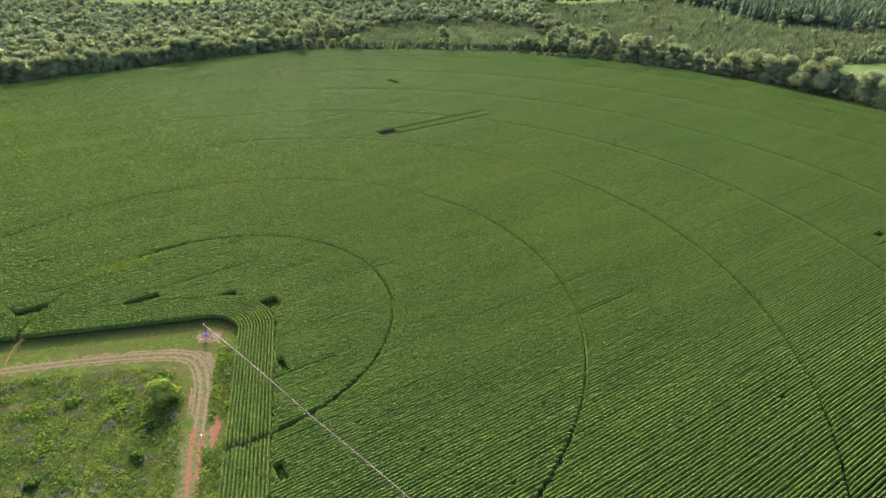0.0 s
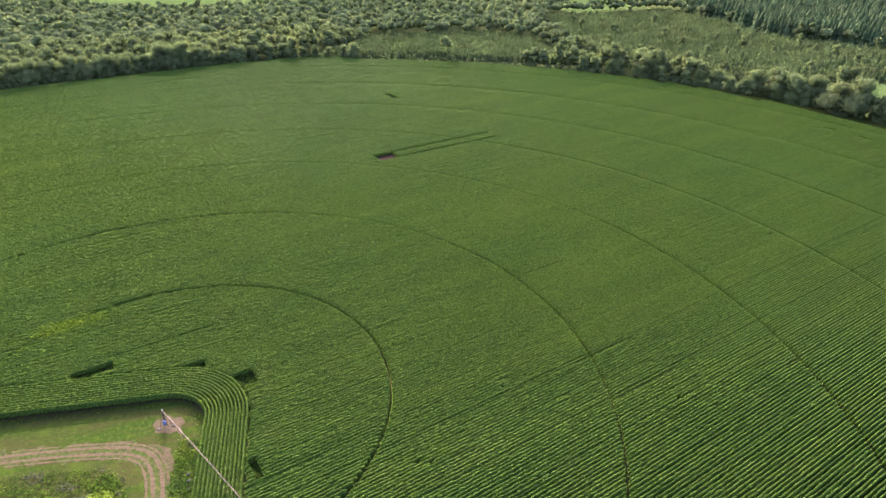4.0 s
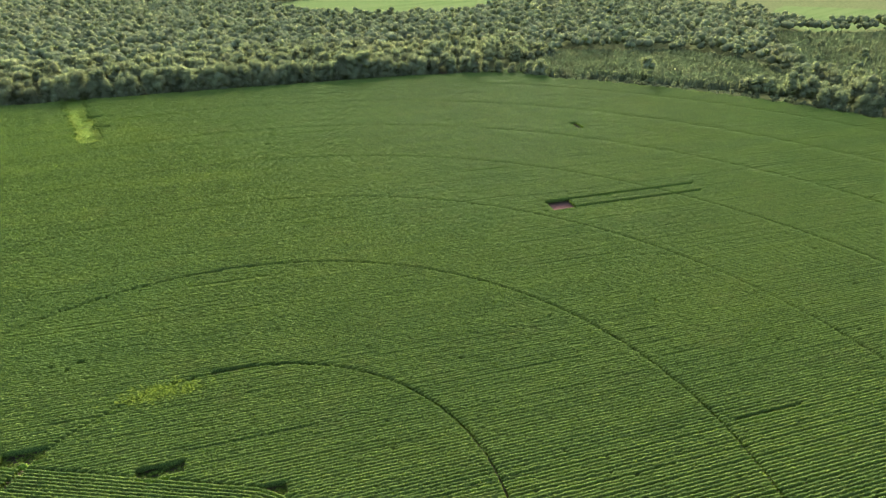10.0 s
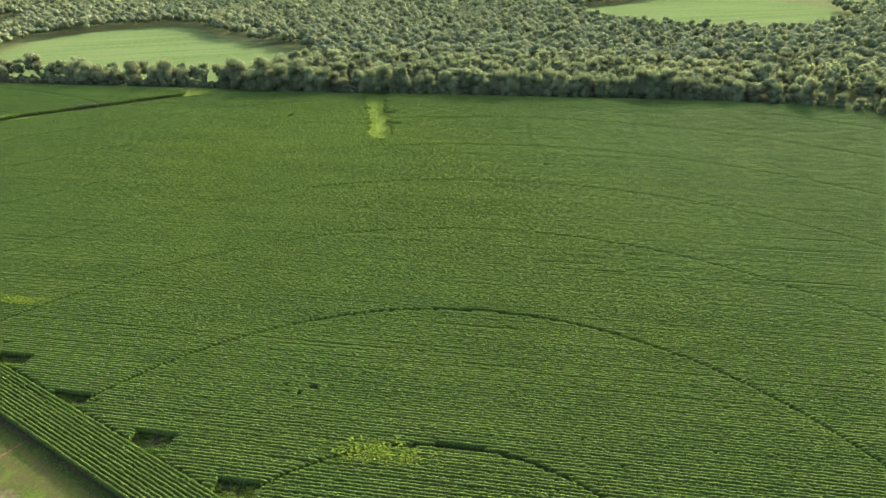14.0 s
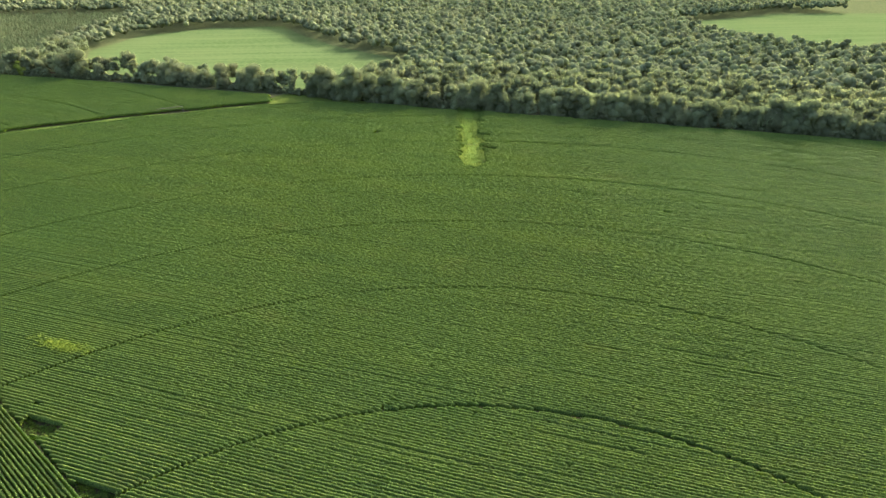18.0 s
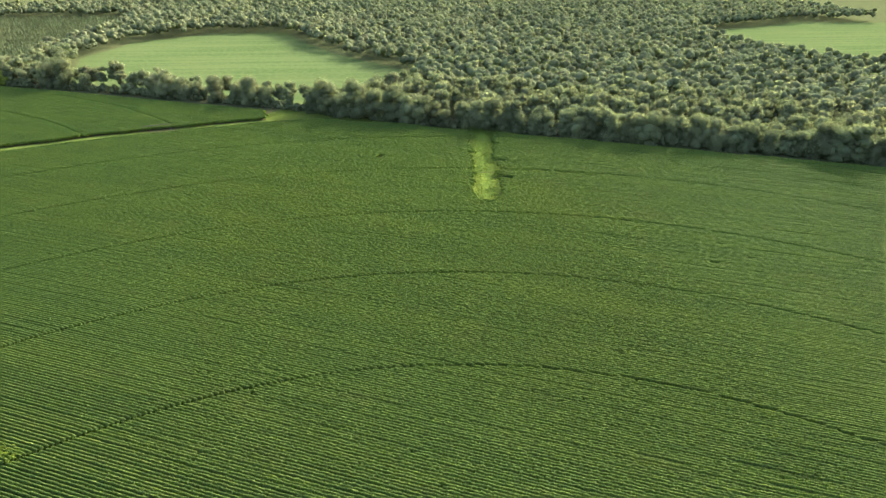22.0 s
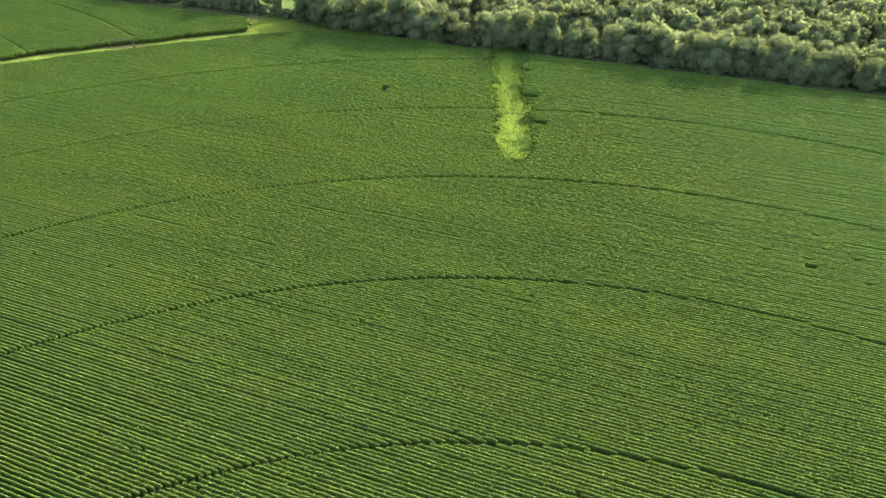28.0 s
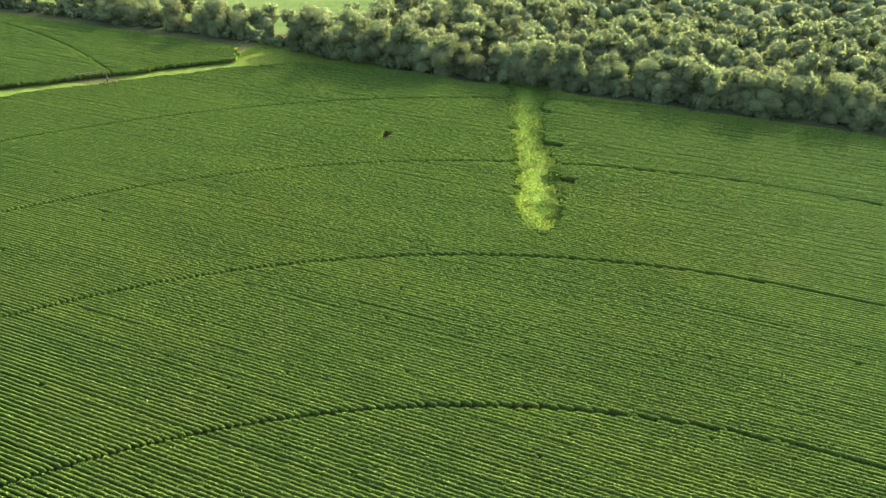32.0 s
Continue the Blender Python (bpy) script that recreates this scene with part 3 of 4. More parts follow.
YOUNG_PINES = [(-26, 360), (1, 433), (90, 455), (131, 428), (172, 335), (110, 348), (40, 360)]
PINES = [(150, 470), (165, 560), (300, 592), (330, 530), (338, 446), (392, 405), (440, 390), (440, 300), (300, 290), (240, 295), (180, 335)]
TALL_PINES = [(316, 606), (333, 532), (342, 448), (395, 408), (440, 392), (600, 400), (640, 640), (420, 720)]
WEST_PINES = [(-930, 110), (-850, 225), (-690, 140), (-640, 95), (-560, 60), (-545, 30), (-900, -60)]


def across(x, y):
    return -x * DY + y * DX


def along(x, y):
    return x * DX + y * DY


def in_pasture(x, y):
    hit = np.zeros(np.shape(x), bool)
    for poly in PASTURES.values():
        hit |= inside(x, y, poly)
    return hit


def wooded(x, y, margin=0.0):
    c = across(x, y)
    r = np.hypot(x, y)
    ok = ((c > edge_c(along(x, y)) + 4 + margin) & (x < 40) & ((r > 358 + margin) | (x < -60))) | ((r > 356 + margin) & (x >= 40) & (y > 150))
    ok &= ~in_pasture(x, y) & ~inside(x, y, YOUNG_PINES) & ~inside(x, y, PINES) & ~inside(x, y, WEST_PINES) & ~inside(x, y, TALL_PINES)
    return ok & ~((x > 225) & (x < 300) & (y > 170) & (y < 300)) & (y < 1500 + x)


def depth_here(x, y):
    return np.minimum(np.where(x < -40, across(x, y) - edge_c(along(x, y)), np.hypot(x, y) - 352), 999)


FR = np.random.default_rng(11)
near_kinds = [crown_arrays(15 * FR.uniform(0.8, 1.15), 5.6, 9, 620, 0.52, FR, low=0.4, loose=1.22) for k in range(8)]
far_kinds = [crown_arrays(14 * FR.uniform(0.85, 1.15), 6.4, 4, 42, 0.75, FR, low=0.6) for k in range(8)]
near_spots = spots_in(-600, 420, 0, 620, 7.6, lambda x, y: wooded(x, y, 5) & (depth_here(x, y) < 70), (0.7, 1.15), FR)
far_spots = spots_in(-1000, 560, 0, 950, 9.2, lambda x, y: wooded(x, y, 5) & (depth_here(x, y) >= 70) & (np.hypot(x, y) < 1020) & (y < 760 - 0.4 * x), (0.85, 1.12), FR)
wood("woods", near_spots, near_kinds, OAK, "dense green broad-leaved woods behind the field", "woods", FR)
wood("far_woods", far_spots, far_kinds, OAK, "distant green woods to the horizon", "woods", FR)
pine_oaks = spots_in(130, 430, 290, 565, 38, lambda x, y: inside(x, y, PINES), (0.4, 0.75), FR)
wood("scattered_trees", pine_oaks, near_kinds, OAK, "broad-leaved trees scattered among the pines", "trees", FR)
low_kinds = [crown_arrays(5.0, 2.6, 2, 150, 0.46, FR) for k in range(6)]
edge_spots = []
for k in range(900):
    es = FR.uniform(-520, 130)
    ex, ey = world_of(es, edge_c(es) + FR.uniform(2.0, 9.0))
    if es > -200 or FR.random() < 0.8:
        edge_spots.append((ex, ey, FR.uniform(0.5, 1.2)))
for k in range(200):
    a, r = FR.uniform(0.5, 1.75), FR.uniform(352, 360)
    edge_spots.append((math.cos(a) * r, math.sin(a) * r, FR.uniform(0.4, 1.0)))
wood("undergrowth", edge_spots, low_kinds, OAK, "tangled green undergrowth below the trees", "bushes", FR)
pine_kinds = [pine_arrays(5.0, 1.9, FR) for k in range(6)]
wood("young_pines", spots_in(-30, 180, 330, 460, 2.3, lambda x, y: inside(x, y, YOUNG_PINES), (0.75, 1.2), FR), pine_kinds, PINE, "young planted pines in a dense stand", "pines", FR)
wood("pine_plantation", spots_in(130, 445, 285, 600, 2.9, lambda x, y: inside(x, y, PINES), (0.7, 1.15), FR), pine_kinds, PINE, "planted pine stand of middle height", "pines", FR)
wood("west_pines", spots_in(-940, -540, -60, 230, 4.0, lambda x, y: inside(x, y, WEST_PINES), (0.6, 1.1), FR), pine_kinds, PINE, "planted pines beyond the lane", "pines", FR)
tall_kinds = [pine_arrays(17.0, 4.2, FR) for k in range(6)]
wood("tall_pines", spots_in(310, 650, 390, 725, 5.2, lambda x, y: inside(x, y, TALL_PINES), (0.8, 1.15), FR), tall_kinds, TALL_PINE, "dark stand of tall old pines behind the plantation", "pines", FR)

KINDS = [broad_tree(h, w, k, OAK, "broad-leaved tree with a full green crown") for k, (h, w) in enumerate([(16, 7.0), (14, 6.2), (17, 6.6), (12, 6.0), (15, 7.6)])]
KINDS.append(broad_tree(17, 5.4, 21, OAK, "tall tree with a bare pale trunk", 0.42))
KINDS.append(broad_tree(12, 2.6, 22, OAK, "slender sparse tree in a hedge gap", 0.1))
FIRST = {}


def plant(kind, x, y, grow=1.0):
    m = Matrix.Translation((x, y, 0)) @ Matrix.Rotation(FR.uniform(0, 6.28), 4, "Z")
    if kind not in FIRST:
        FIRST[kind] = KINDS[kind]
        KINDS[kind].matrix_basis = m
        return KINDS[kind]
    t = copy_thing(KINDS[kind], m)
    t.scale = (grow, grow, grow * FR.uniform(0.9, 1.1))
    return t


# the hedge past the lane: single trees and gaps; then the wood's edge
for hs, grow in ((-505, 0.9), (-492, 1.0), (-478, 0.8), (-464, 1.0), (-450, 0.9), (-437, 0.75), (-404, 0.6), (-384, 1.05), (-372, 1.2), (-358, 0.8), (-303, 0.75), (-293, 1.0), (-283, 0.95), (-271, 0.85),
                 (-259, 1.0), (-245, 0.95), (-235, 1.0), (-225, 0.95), (-192, 0.95), (-183, 1.2), (-173, 1.15), (-163, 1.2), (-152, 1.05), (-142, 1.15), (-133, 1.0)):
    x, y = world_of(hs, edge_c(hs) + 5 + FR.uniform(-1, 1.5))
    plant(int(FR.integers(0, 5)), x, y, grow)
s = -125.0
while s < 130:
    x, y = world_of(s, edge_c(s) + 5 + FR.uniform(-2.0, 3.0))
    plant(int(FR.integers(0, 5)), x, y, FR.uniform(0.65, 1.2))
    s += FR.uniform(5.2, 9.0)
plant(5, *world_of(-76, 333.5), 1.15)
plant(6, *world_of(-207, edge_c(-207) + 4), 0.9)
for a in np.arange(1.75, 0.62, -0.024):
    x, y = math.cos(a) * 357, math.sin(a) * 357
    if x > 150 or x < 0:
        plant(int(FR.integers(0, 5)), x + FR.uniform(-2, 2), y + FR.uniform(-2, 2), FR.uniform(0.55, 0.9))
for x, y, g in [(240, 262, 0.8), (247, 251, 0.95), (254, 243, 1.0), (262, 236, 0.9), (266, 224, 1.0), (272, 216, 1.05), (279, 205, 0.8), (284, 195, 0.9), (290, 186, 1.0), (296, 176, 0.95)]:
    plant(int(FR.integers(0, 5)), x + 4, y + 4, g * 1.2)


# ---- round the pivot ----
VINE_MAT = mat_tree("vine_leaves", (0.045, 0.080, 0.009), (0.105, 0.145, 0.014), 0.45, True)


def mat_scrub():
    """Rank weeds: yellow-green in some patches, dark and bluish in others."""
    m = Mat("weed_leaves")
    c = m.ramp(m.noise(1.3, 4, 0.75), [(0.36, (0.018, 0.038, 0.006)), (0.64, (0.056, 0.090, 0.014))])
    c = m.mix(m.ramp(m.noise(0.22, 4, 0.6), [(0.48, 0.0), (0.62, 0.75)]), c, m.mix(0.5, c, (0.115, 0.150, 0.015)))
    c = m.mix(m.ramp(m.noise(0.13, 3, 0.6), [(0.52, 0.0), (0.66, 0.7)]), c, m.mix(0.6, c, (0.028, 0.050, 0.018)))
    c = m.mix(1.0, c, m.ramp(m.island(), [(0.0, 0.7), (1.0, 1.3)]), "MULTIPLY")
    m.leafy(c, m.mix(1.0, c, (1.25, 1.3, 0.7), "MULTIPLY"), 0.42, 0.8, 0.0)
    return m.m


SCRUB_MAT = mat_scrub()
DRY_MAT = mat_ground("dry_stalks", (0.020, 0.024, 0.013), (0.032, 0.034, 0.021), (0.048, 0.047, 0.033), 1.0)


def mat_worn(name, low, high, share, patch=0.5):
    """Clay worn through grass in uneven patches. share: how much of it is grown over."""
    m = Mat(name)
    dirt = m.ramp(m.noise(1.4, 5, 0.7), [(0.3, low), (0.7, high)])
    green = m.ramp(m.noise(1.4, 4), [(0.35, (0.017, 0.030, 0.007)), (0.7, (0.046, 0.054, 0.016))])
    c = m.mix(m.ramp(m.noise(patch, 5, 0.75), [(0.92 - share, 0.0), (1.08 - share, 1.0)]), green, dirt)
    m.finish(c, 0.95, 0.0, m.bump(m.noise(3, 4), 0.6, 0.1))
    return m.m


WORN = mat_worn("worn_grass", (0.034, 0.028, 0.015), (0.058, 0.044, 0.026), 0.46, 0.6)
TRACK = mat_worn("tan_clay", (0.042, 0.031, 0.019), (0.075, 0.055, 0.036), 0.64, 0.5)
TURNED = mat_worn("turned_clay", (0.040, 0.031, 0.018), (0.070, 0.052, 0.032), 0.56, 0.4)
RED_RUT = mat_worn("red_rut_clay", (0.052, 0.025, 0.014), (0.085, 0.042, 0.026), 0.60, 0.9)


def mat_plain(name, colour, rough=0.6, metal=0.0):
    m = Mat(name)
    c = m.mix(m.ramp(m.noise(6, 4), [(0.35, 0.0), (0.7, 0.6)]), colour, tuple(v * 0.6 for v in colour))
    m.finish(c, rough, 0.4, m.bump(m.noise(30, 3), 0.2, 0.01), metal)
    return m.m


GALVANISED = mat_plain("weathered_galvanised_steel", (0.062, 0.036, 0.024), 0.8, 0.0)
BLUE = mat_plain("blue_paint", (0.085, 0.12, 0.25), 0.5)
WHITE = mat_plain("white_paint", (0.24, 0.23, 0.21), 0.5)
PALE_STEEL = mat_plain("pale_weathered_steel", (0.092, 0.060, 0.043), 0.75)
RUBBER = mat_plain("tyre_rubber", (0.035, 0.033, 0.03), 0.9)
STONE = mat_plain("pale_stone", (0.075, 0.058, 0.046), 0.9)


def ribbon(name, line, wide, z, material, step=1.2, ragged=0.35, parent=None):
    """A strip of ground along a line."""
    left, right = [], []
    pts = []
    for (x0, y0), (x1, y1) in zip(line, line[1:]):
        n = max(1, int(math.hypot(x1 - x0, y1 - y0) / step))
        pts += [(x0 + (x1 - x0) * k / n, y0 + (y1 - y0) * k / n) for k in range(n)]
    pts.append(line[-1])
    bm = bmesh.new()
    for k, (x, y) in enumerate(pts):
        a, b = pts[max(0, k - 1)], pts[min(len(pts) - 1, k + 1)]
        w = Vector((b[0] - a[0], b[1] - a[1])).normalized()
        half = wide / 2 * (1 + ragged * noise.noise((x * 0.5, y * 0.5, wide)))
        left.append(bm.verts.new((x - w.y * half, y + w.x * half, z)))
        right.append(bm.verts.new((x + w.y * half, y - w.x * half, z)))
    for k in range(len(pts) - 1):
        bm.faces.new([right[k], right[k + 1], left[k + 1], left[k]])
    return part(name, bm, material, parent)


def smooth_line(pts, rounds=2):
    for _ in range(rounds):
        out = [pts[0]]
        for (x0, y0), (x1, y1) in zip(pts, pts[1:]):
            out += [(x0 * 0.75 + x1 * 0.25, y0 * 0.75 + y1 * 0.25), (x0 * 0.25 + x1 * 0.75, y0 * 0.25 + y1 * 0.75)]
        pts = out + [pts[-1]]
    return pts


TRACK_LINE = smooth_line([(-120, -32), (-43.6, -17.4), (-31.7, -15), (-19.4, -12.9), (-7.6, -11.8), (-1, -12.4), (3.0, -16.5), (6.2, -24), (8.3, -33), (10.4, -42.7), (13.6, -54), (20, -78), (28, -120)])
track = tagged(ribbon("dirt_track", TRACK_LINE, 4.2, 0.075, WORN, 0.5, 1.3), "worn tan dirt track through the grass", "dirt track", kind="structure")
for off in (-0.85, 0.85):
    rut = []
    for (x0, y0), (x1, y1) in zip(TRACK_LINE, TRACK_LINE[1:]):
        w = Vector((x1 - x0, y1 - y0)).normalized()
        rut.append((x0 - w.y * off, y0 + w.x * off))
    ribbon("rut", rut, 0.7, 0.09, TRACK, 0.5, 0.6, track)
    red = [(x, y) for x, y in rut if -58 < y < -36.5]
    ribbon("rut", red, 0.95, 0.10, RED_RUT, 0.4, 0.9, track)
# lighter ruts where wheels swing round the bend
for off, y0, y1, wide in ((2.0, -33, -12, 0.4), (2.7, -31, -22, 0.5), (-1.9, -22, -12, 0.35)):
    line = []
    for (xa, ya), (xb, yb) in zip(TRACK_LINE, TRACK_LINE[1:]):
        w = Vector((xb - xa, yb - ya)).normalized()
        if y0 < ya < y1 and xa > -30:
            line.append((xa + w.y * off, ya - w.x * off))
    ribbon("rut", line, wide, 0.086 + 0.001 * wide, TRACK, 0.5, 1.2, track)
tagged(sheet("turning_place", [(-14, -10.6), (-3, -9.6), (4, -10.8), (6, -15), (5.0, -20), (0.5, -17), (-6, -14.0), (-15, -13.4)], 0.065, TURNED, 1.5, 0.9), "worn turning place on the grass", "dirt track", kind="structure")
tagged(sheet("bare_bank", [(12.8, -32.6), (11.4, -33.4), (11.8, -37), (12.0, -41.5), (13.6, -42.6), (13.6, -37)], 0.07, RED_RUT, 0.6, 0.7), "bare red clay patch beside the corn", "bare soil", kind="structure")
tagged(sheet("bare_circle", [(-2.4, -4.2), (-0.6, -2.2), (1.8, -2.2), (3.6, -4.2), (4.2, -7.4), (1.6, -7.8), (-1.8, -7.0)], 0.07, TRACK, 0.6, 0.6), "trampled ground round the pivot tower", "bare soil", kind="structure")
for ring, a0, a1 in ((47.0, 186, 199), (95.0, 187.6, 200)):
    arc = [(math.cos(radians(a)) * ring, math.sin(radians(a)) * ring) for a in np.linspace(a0, a1, 30)]
    tagged(ribbon("wheel_rut", arc, 0.4, 0.07, RED_RUT, 0.5, 0.9), "red wheel rut worn across the grass", "wheel rut", kind="structure")


def clumps(name, spots, material, label, category, rng, tall=0.7, leaves=7, size=0.24):
    """Weeds: many small tufts of leaves in one mesh."""
    n = len(spots)
    sp = np.array(spots)
    m = n * leaves
    at = np.repeat(sp[:, :2], leaves, 0) + rng.normal(0, 0.34, (m, 2)) * np.repeat(sp[:, 2:3], leaves, 0)
    z = rng.uniform(0.1, 1.0, m) * tall * np.repeat(sp[:, 2], leaves)
    at = np.column_stack([at, z])
    a = rng.uniform(0, 2 * math.pi, m)
    k = size * np.repeat(sp[:, 2], leaves)[:, None]
    u = np.stack([np.cos(a), np.sin(a), rng.uniform(-0.5, 0.5, m)], 1) * k
    w = np.stack([-np.sin(a), np.cos(a), rng.uniform(-0.5, 0.5, m)], 1) * k * 0.6
    v = np.stack([at - u, at + w, at + u, at - w], 1).reshape(-1, 3)
    return tagged(part(name, mesh_arrays(name, v, np.arange(4 * m).reshape(-1, 4)), material), label, category, kind="stuff")


SCRUB = [(-75, -27), (-42, -21.5), (-30, -19.5), (-17.8, -17.6), (-9, -16.6), (-3, -18.8), (1.6, -24.3), (4.4, -33.2), (7.0, -42.7), (10.0, -53.8), (15, -75), (-75, -90)]
scrub_spots = spots_in(-75, 16, -90, -16, 0.62, lambda x, y: inside(x, y, SCRUB), (0.5, 1.5), FR)
tufty = [q for q in scrub_spots if noise.noise((q[0] * 0.22, q[1] * 0.22, 0)) > -0.55]
green = [q for q in tufty if noise.noise((q[0] * 0.35, q[1] * 0.35, 9)) < 0.3]
dry = [q for q in tufty if noise.noise((q[0] * 0.35, q[1] * 0.35, 9)) >= 0.3]
green = [(x, y, g * (0.75 + 1.1 * max(0.0, noise.noise((x * 0.17, y * 0.17, 5)) + 0.15))) for x, y, g in green]
clumps("weeds", green, SCRUB_MAT, "rank green weeds on fallow ground", "weeds", FR, 0.55, 8, 0.2)
clumps("dry_weeds", dry, DRY_MAT, "grey dead stalks among green weeds", "weeds", FR, 0.8, 6, 0.2)


def bank(x, y):
    """The weedy bank between the track and the corn."""
    d = from_grass(x, y)
    return (d < 0.2) & (d > -4.2) & (y < -9) & (y > -80) & (np.hypot((x - 12.7) * 2, y + 37.5) > 5)


clumps("bank_weeds", spots_in(0, 40, -80, -8, 0.6, bank, (0.5, 1.3), FR), SCRUB_MAT, "tall weeds on the bank beside the corn", "weeds", FR)
clumps("edge_grass", spots_in(-130, 12, -30, 3, 0.9, lambda x, y: (from_grass(x, y) < 0.2) & (from_grass(x, y) > -1.6), (0.3, 0.7), FR), SCRUB_MAT, "rough grass along the corn edge", "grass", FR)
for wx, wy, wl, ww in WEEDS:
    spots = []
    for k in range(230):
        a, b = FR.normal(0, 0.5) * wl, FR.normal(0, 0.5) * ww
        spots.append((wx + a * DX - b * DY, wy + a * DY + b * DX, FR.uniform(0.7, 1.3)))
    ob = clumps("vine_weeds", spots, VINE_MAT, "yellow-green weeds grown over the corn", "weeds", FR, 0.45, 4, 0.26)
    ob.location.z = 1.9
wash_spots = spots_in(-262, -170, 155, 236, 0.9, lambda x, y: inside(x, y, WASH), (0.5, 1.2), FR)
wash_spots = [q for q in wash_spots if min(abs(math.hypot(q[0], q[1]) - ring) for ring in (325.0, 279.1)) > 0.5]


def yellowed(q):
    """The middle of the hollow, where the plants turned yellow."""
    return noise.noise((q[0] * 0.14, q[1] * 0.14, 4)) - abs(across(q[0], q[1]) - 264) / 40 > -0.35


clumps("hollow_weeds", [q for q in wash_spots if yellowed(q)], YELLOW, "yellowish weeds in the wet hollow", "weeds", FR, 0.35, 3, 0.26)
clumps("hollow_grass", [q for q in wash_spots if not yellowed(q)], VINE_MAT, "rank green grass in the wet hollow", "grass", FR, 0.5, 4, 0.22)
clumps("stunted_corn", [q for q in wash_spots if noise.noise((q[0] * 0.16, q[1] * 0.16, 8)) > 0.25], CORN, "stunted corn plants in the wet hollow", "corn", FR, 1.3, 6, 0.34)
rim_spots = []
for (x0, y0), (x1, y1) in zip(WASH, WASH[1:] + WASH[:1]):
    for k in range(int(math.hypot(x1 - x0, y1 - y0) * 11)):
        f = FR.random()
        rim_spots.append((x0 + (x1 - x0) * f + FR.normal(0, 2.8), y0 + (y1 - y0) * f + FR.normal(0, 2.8), FR.uniform(0.7, 1.3)))
rim_spots = [q for q in rim_spots if not any(s0 - 1 < along(q[0], q[1]) < s1 and c0 < across(q[0], q[1]) < c1 for s0, s1, c0, c1 in NOTCHES)]
clumps("rim_weeds", [q for q in rim_spots if yellowed(q)], YELLOW, "yellow-green plants along the hollow's rim", "weeds", FR, 1.7, 6, 0.3)
clumps("rim_corn", [q for q in rim_spots if not yellowed(q)], CORN, "weak corn plants along the hollow's rim", "corn", FR, 1.8, 6, 0.3)
for ring, a0, a1 in ((325.0, 136.4, 139.0), (279.1, 136.4, 139.8)):
    arc = [(math.cos(radians(a)) * ring, math.sin(radians(a)) * ring) for a in np.linspace(a0, a1, 20)]
    tagged(ribbon("wheel_rut", arc, 0.7, 0.09, SOIL, 0.8, 0.5), "dark muddy wheel rut across the hollow", "wheel rut", kind="structure")

notch_spots = []
for s0, s1, c0, c1 in GAPS[11:]:
    for k in range(int((s1 - s0) * (c1 - c0) * 3.5)):
        nx, ny = world_of(FR.uniform(s0, s1), FR.uniform(c0, c1))
        if from_grass(nx, ny) > HEAD_WIDTH:
            notch_spots.append((nx, ny, FR.uniform(0.5, 1.1)))
clumps("gap_weeds", notch_spots, SCRUB_MAT, "low weeds in the unplanted corners", "weeds", FR, 0.9, 7, 0.28)


def bush(x, y, high, wide, material, label, seed):
    rng = np.random.default_rng(seed)
    ob = tagged(new("bush"), label, "bush")
    bm = bmesh.new()
    for k in range(6):
        a = k * 1.05
        stem(bm, (math.cos(a) * 0.2, math.sin(a) * 0.2, -0.1), (math.cos(a) * wide * 0.5, math.sin(a) * wide * 0.5, high * 0.6), 0.07, 0.03, 5)
    part("stems", bm, BARK, ob)
    v, f = crown_arrays(high, wide, 12, 2200, 0.22, rng)
    part("crown", mesh_arrays("crown", v, tris=f), material, ob)
    ob.location = (x, y, 0)
    return ob


BUSH = mat_tree("bush_leaves", (0.045, 0.075, 0.012), (0.11, 0.14, 0.022), 0.42, True)
bush(-1.4, -28.2, 5.6, 4.3, BUSH, "rounded yellow-green bush beside the dirt track", 3)
for x, y, h, w in ((-1.3, -35.2, 1.7, 1.9), (-0.3, -44.5, 1.8, 1.6), (-17.7, -50.8, 1.5, 1.6), (-21.2, -28.6, 1.3, 1.9)):
    bush(x, y, h, w, SCRUB_MAT, "low green shrub among the weeds", int(-x * 7 - y))


# ---- centre pivot ----
def rod(a, b, r, name, material, parent, sides=6, label=""):
    bm = bmesh.new()
    stem(bm, a, b, r, r, sides)
    return part(name, bm, material, parent, label)


def block(size, at, bevel=0.01):
    bm = bmesh.new()
    bmesh.ops.create_cube(bm, size=1)
    bmesh.ops.scale(bm, vec=size, verts=bm.verts)
    bmesh.ops.bevel(bm, geom=bm.edges[:], offset=bevel, segments=1, affect="EDGES")
    bmesh.ops.translate(bm, vec=at, verts=bm.verts)
    return bm


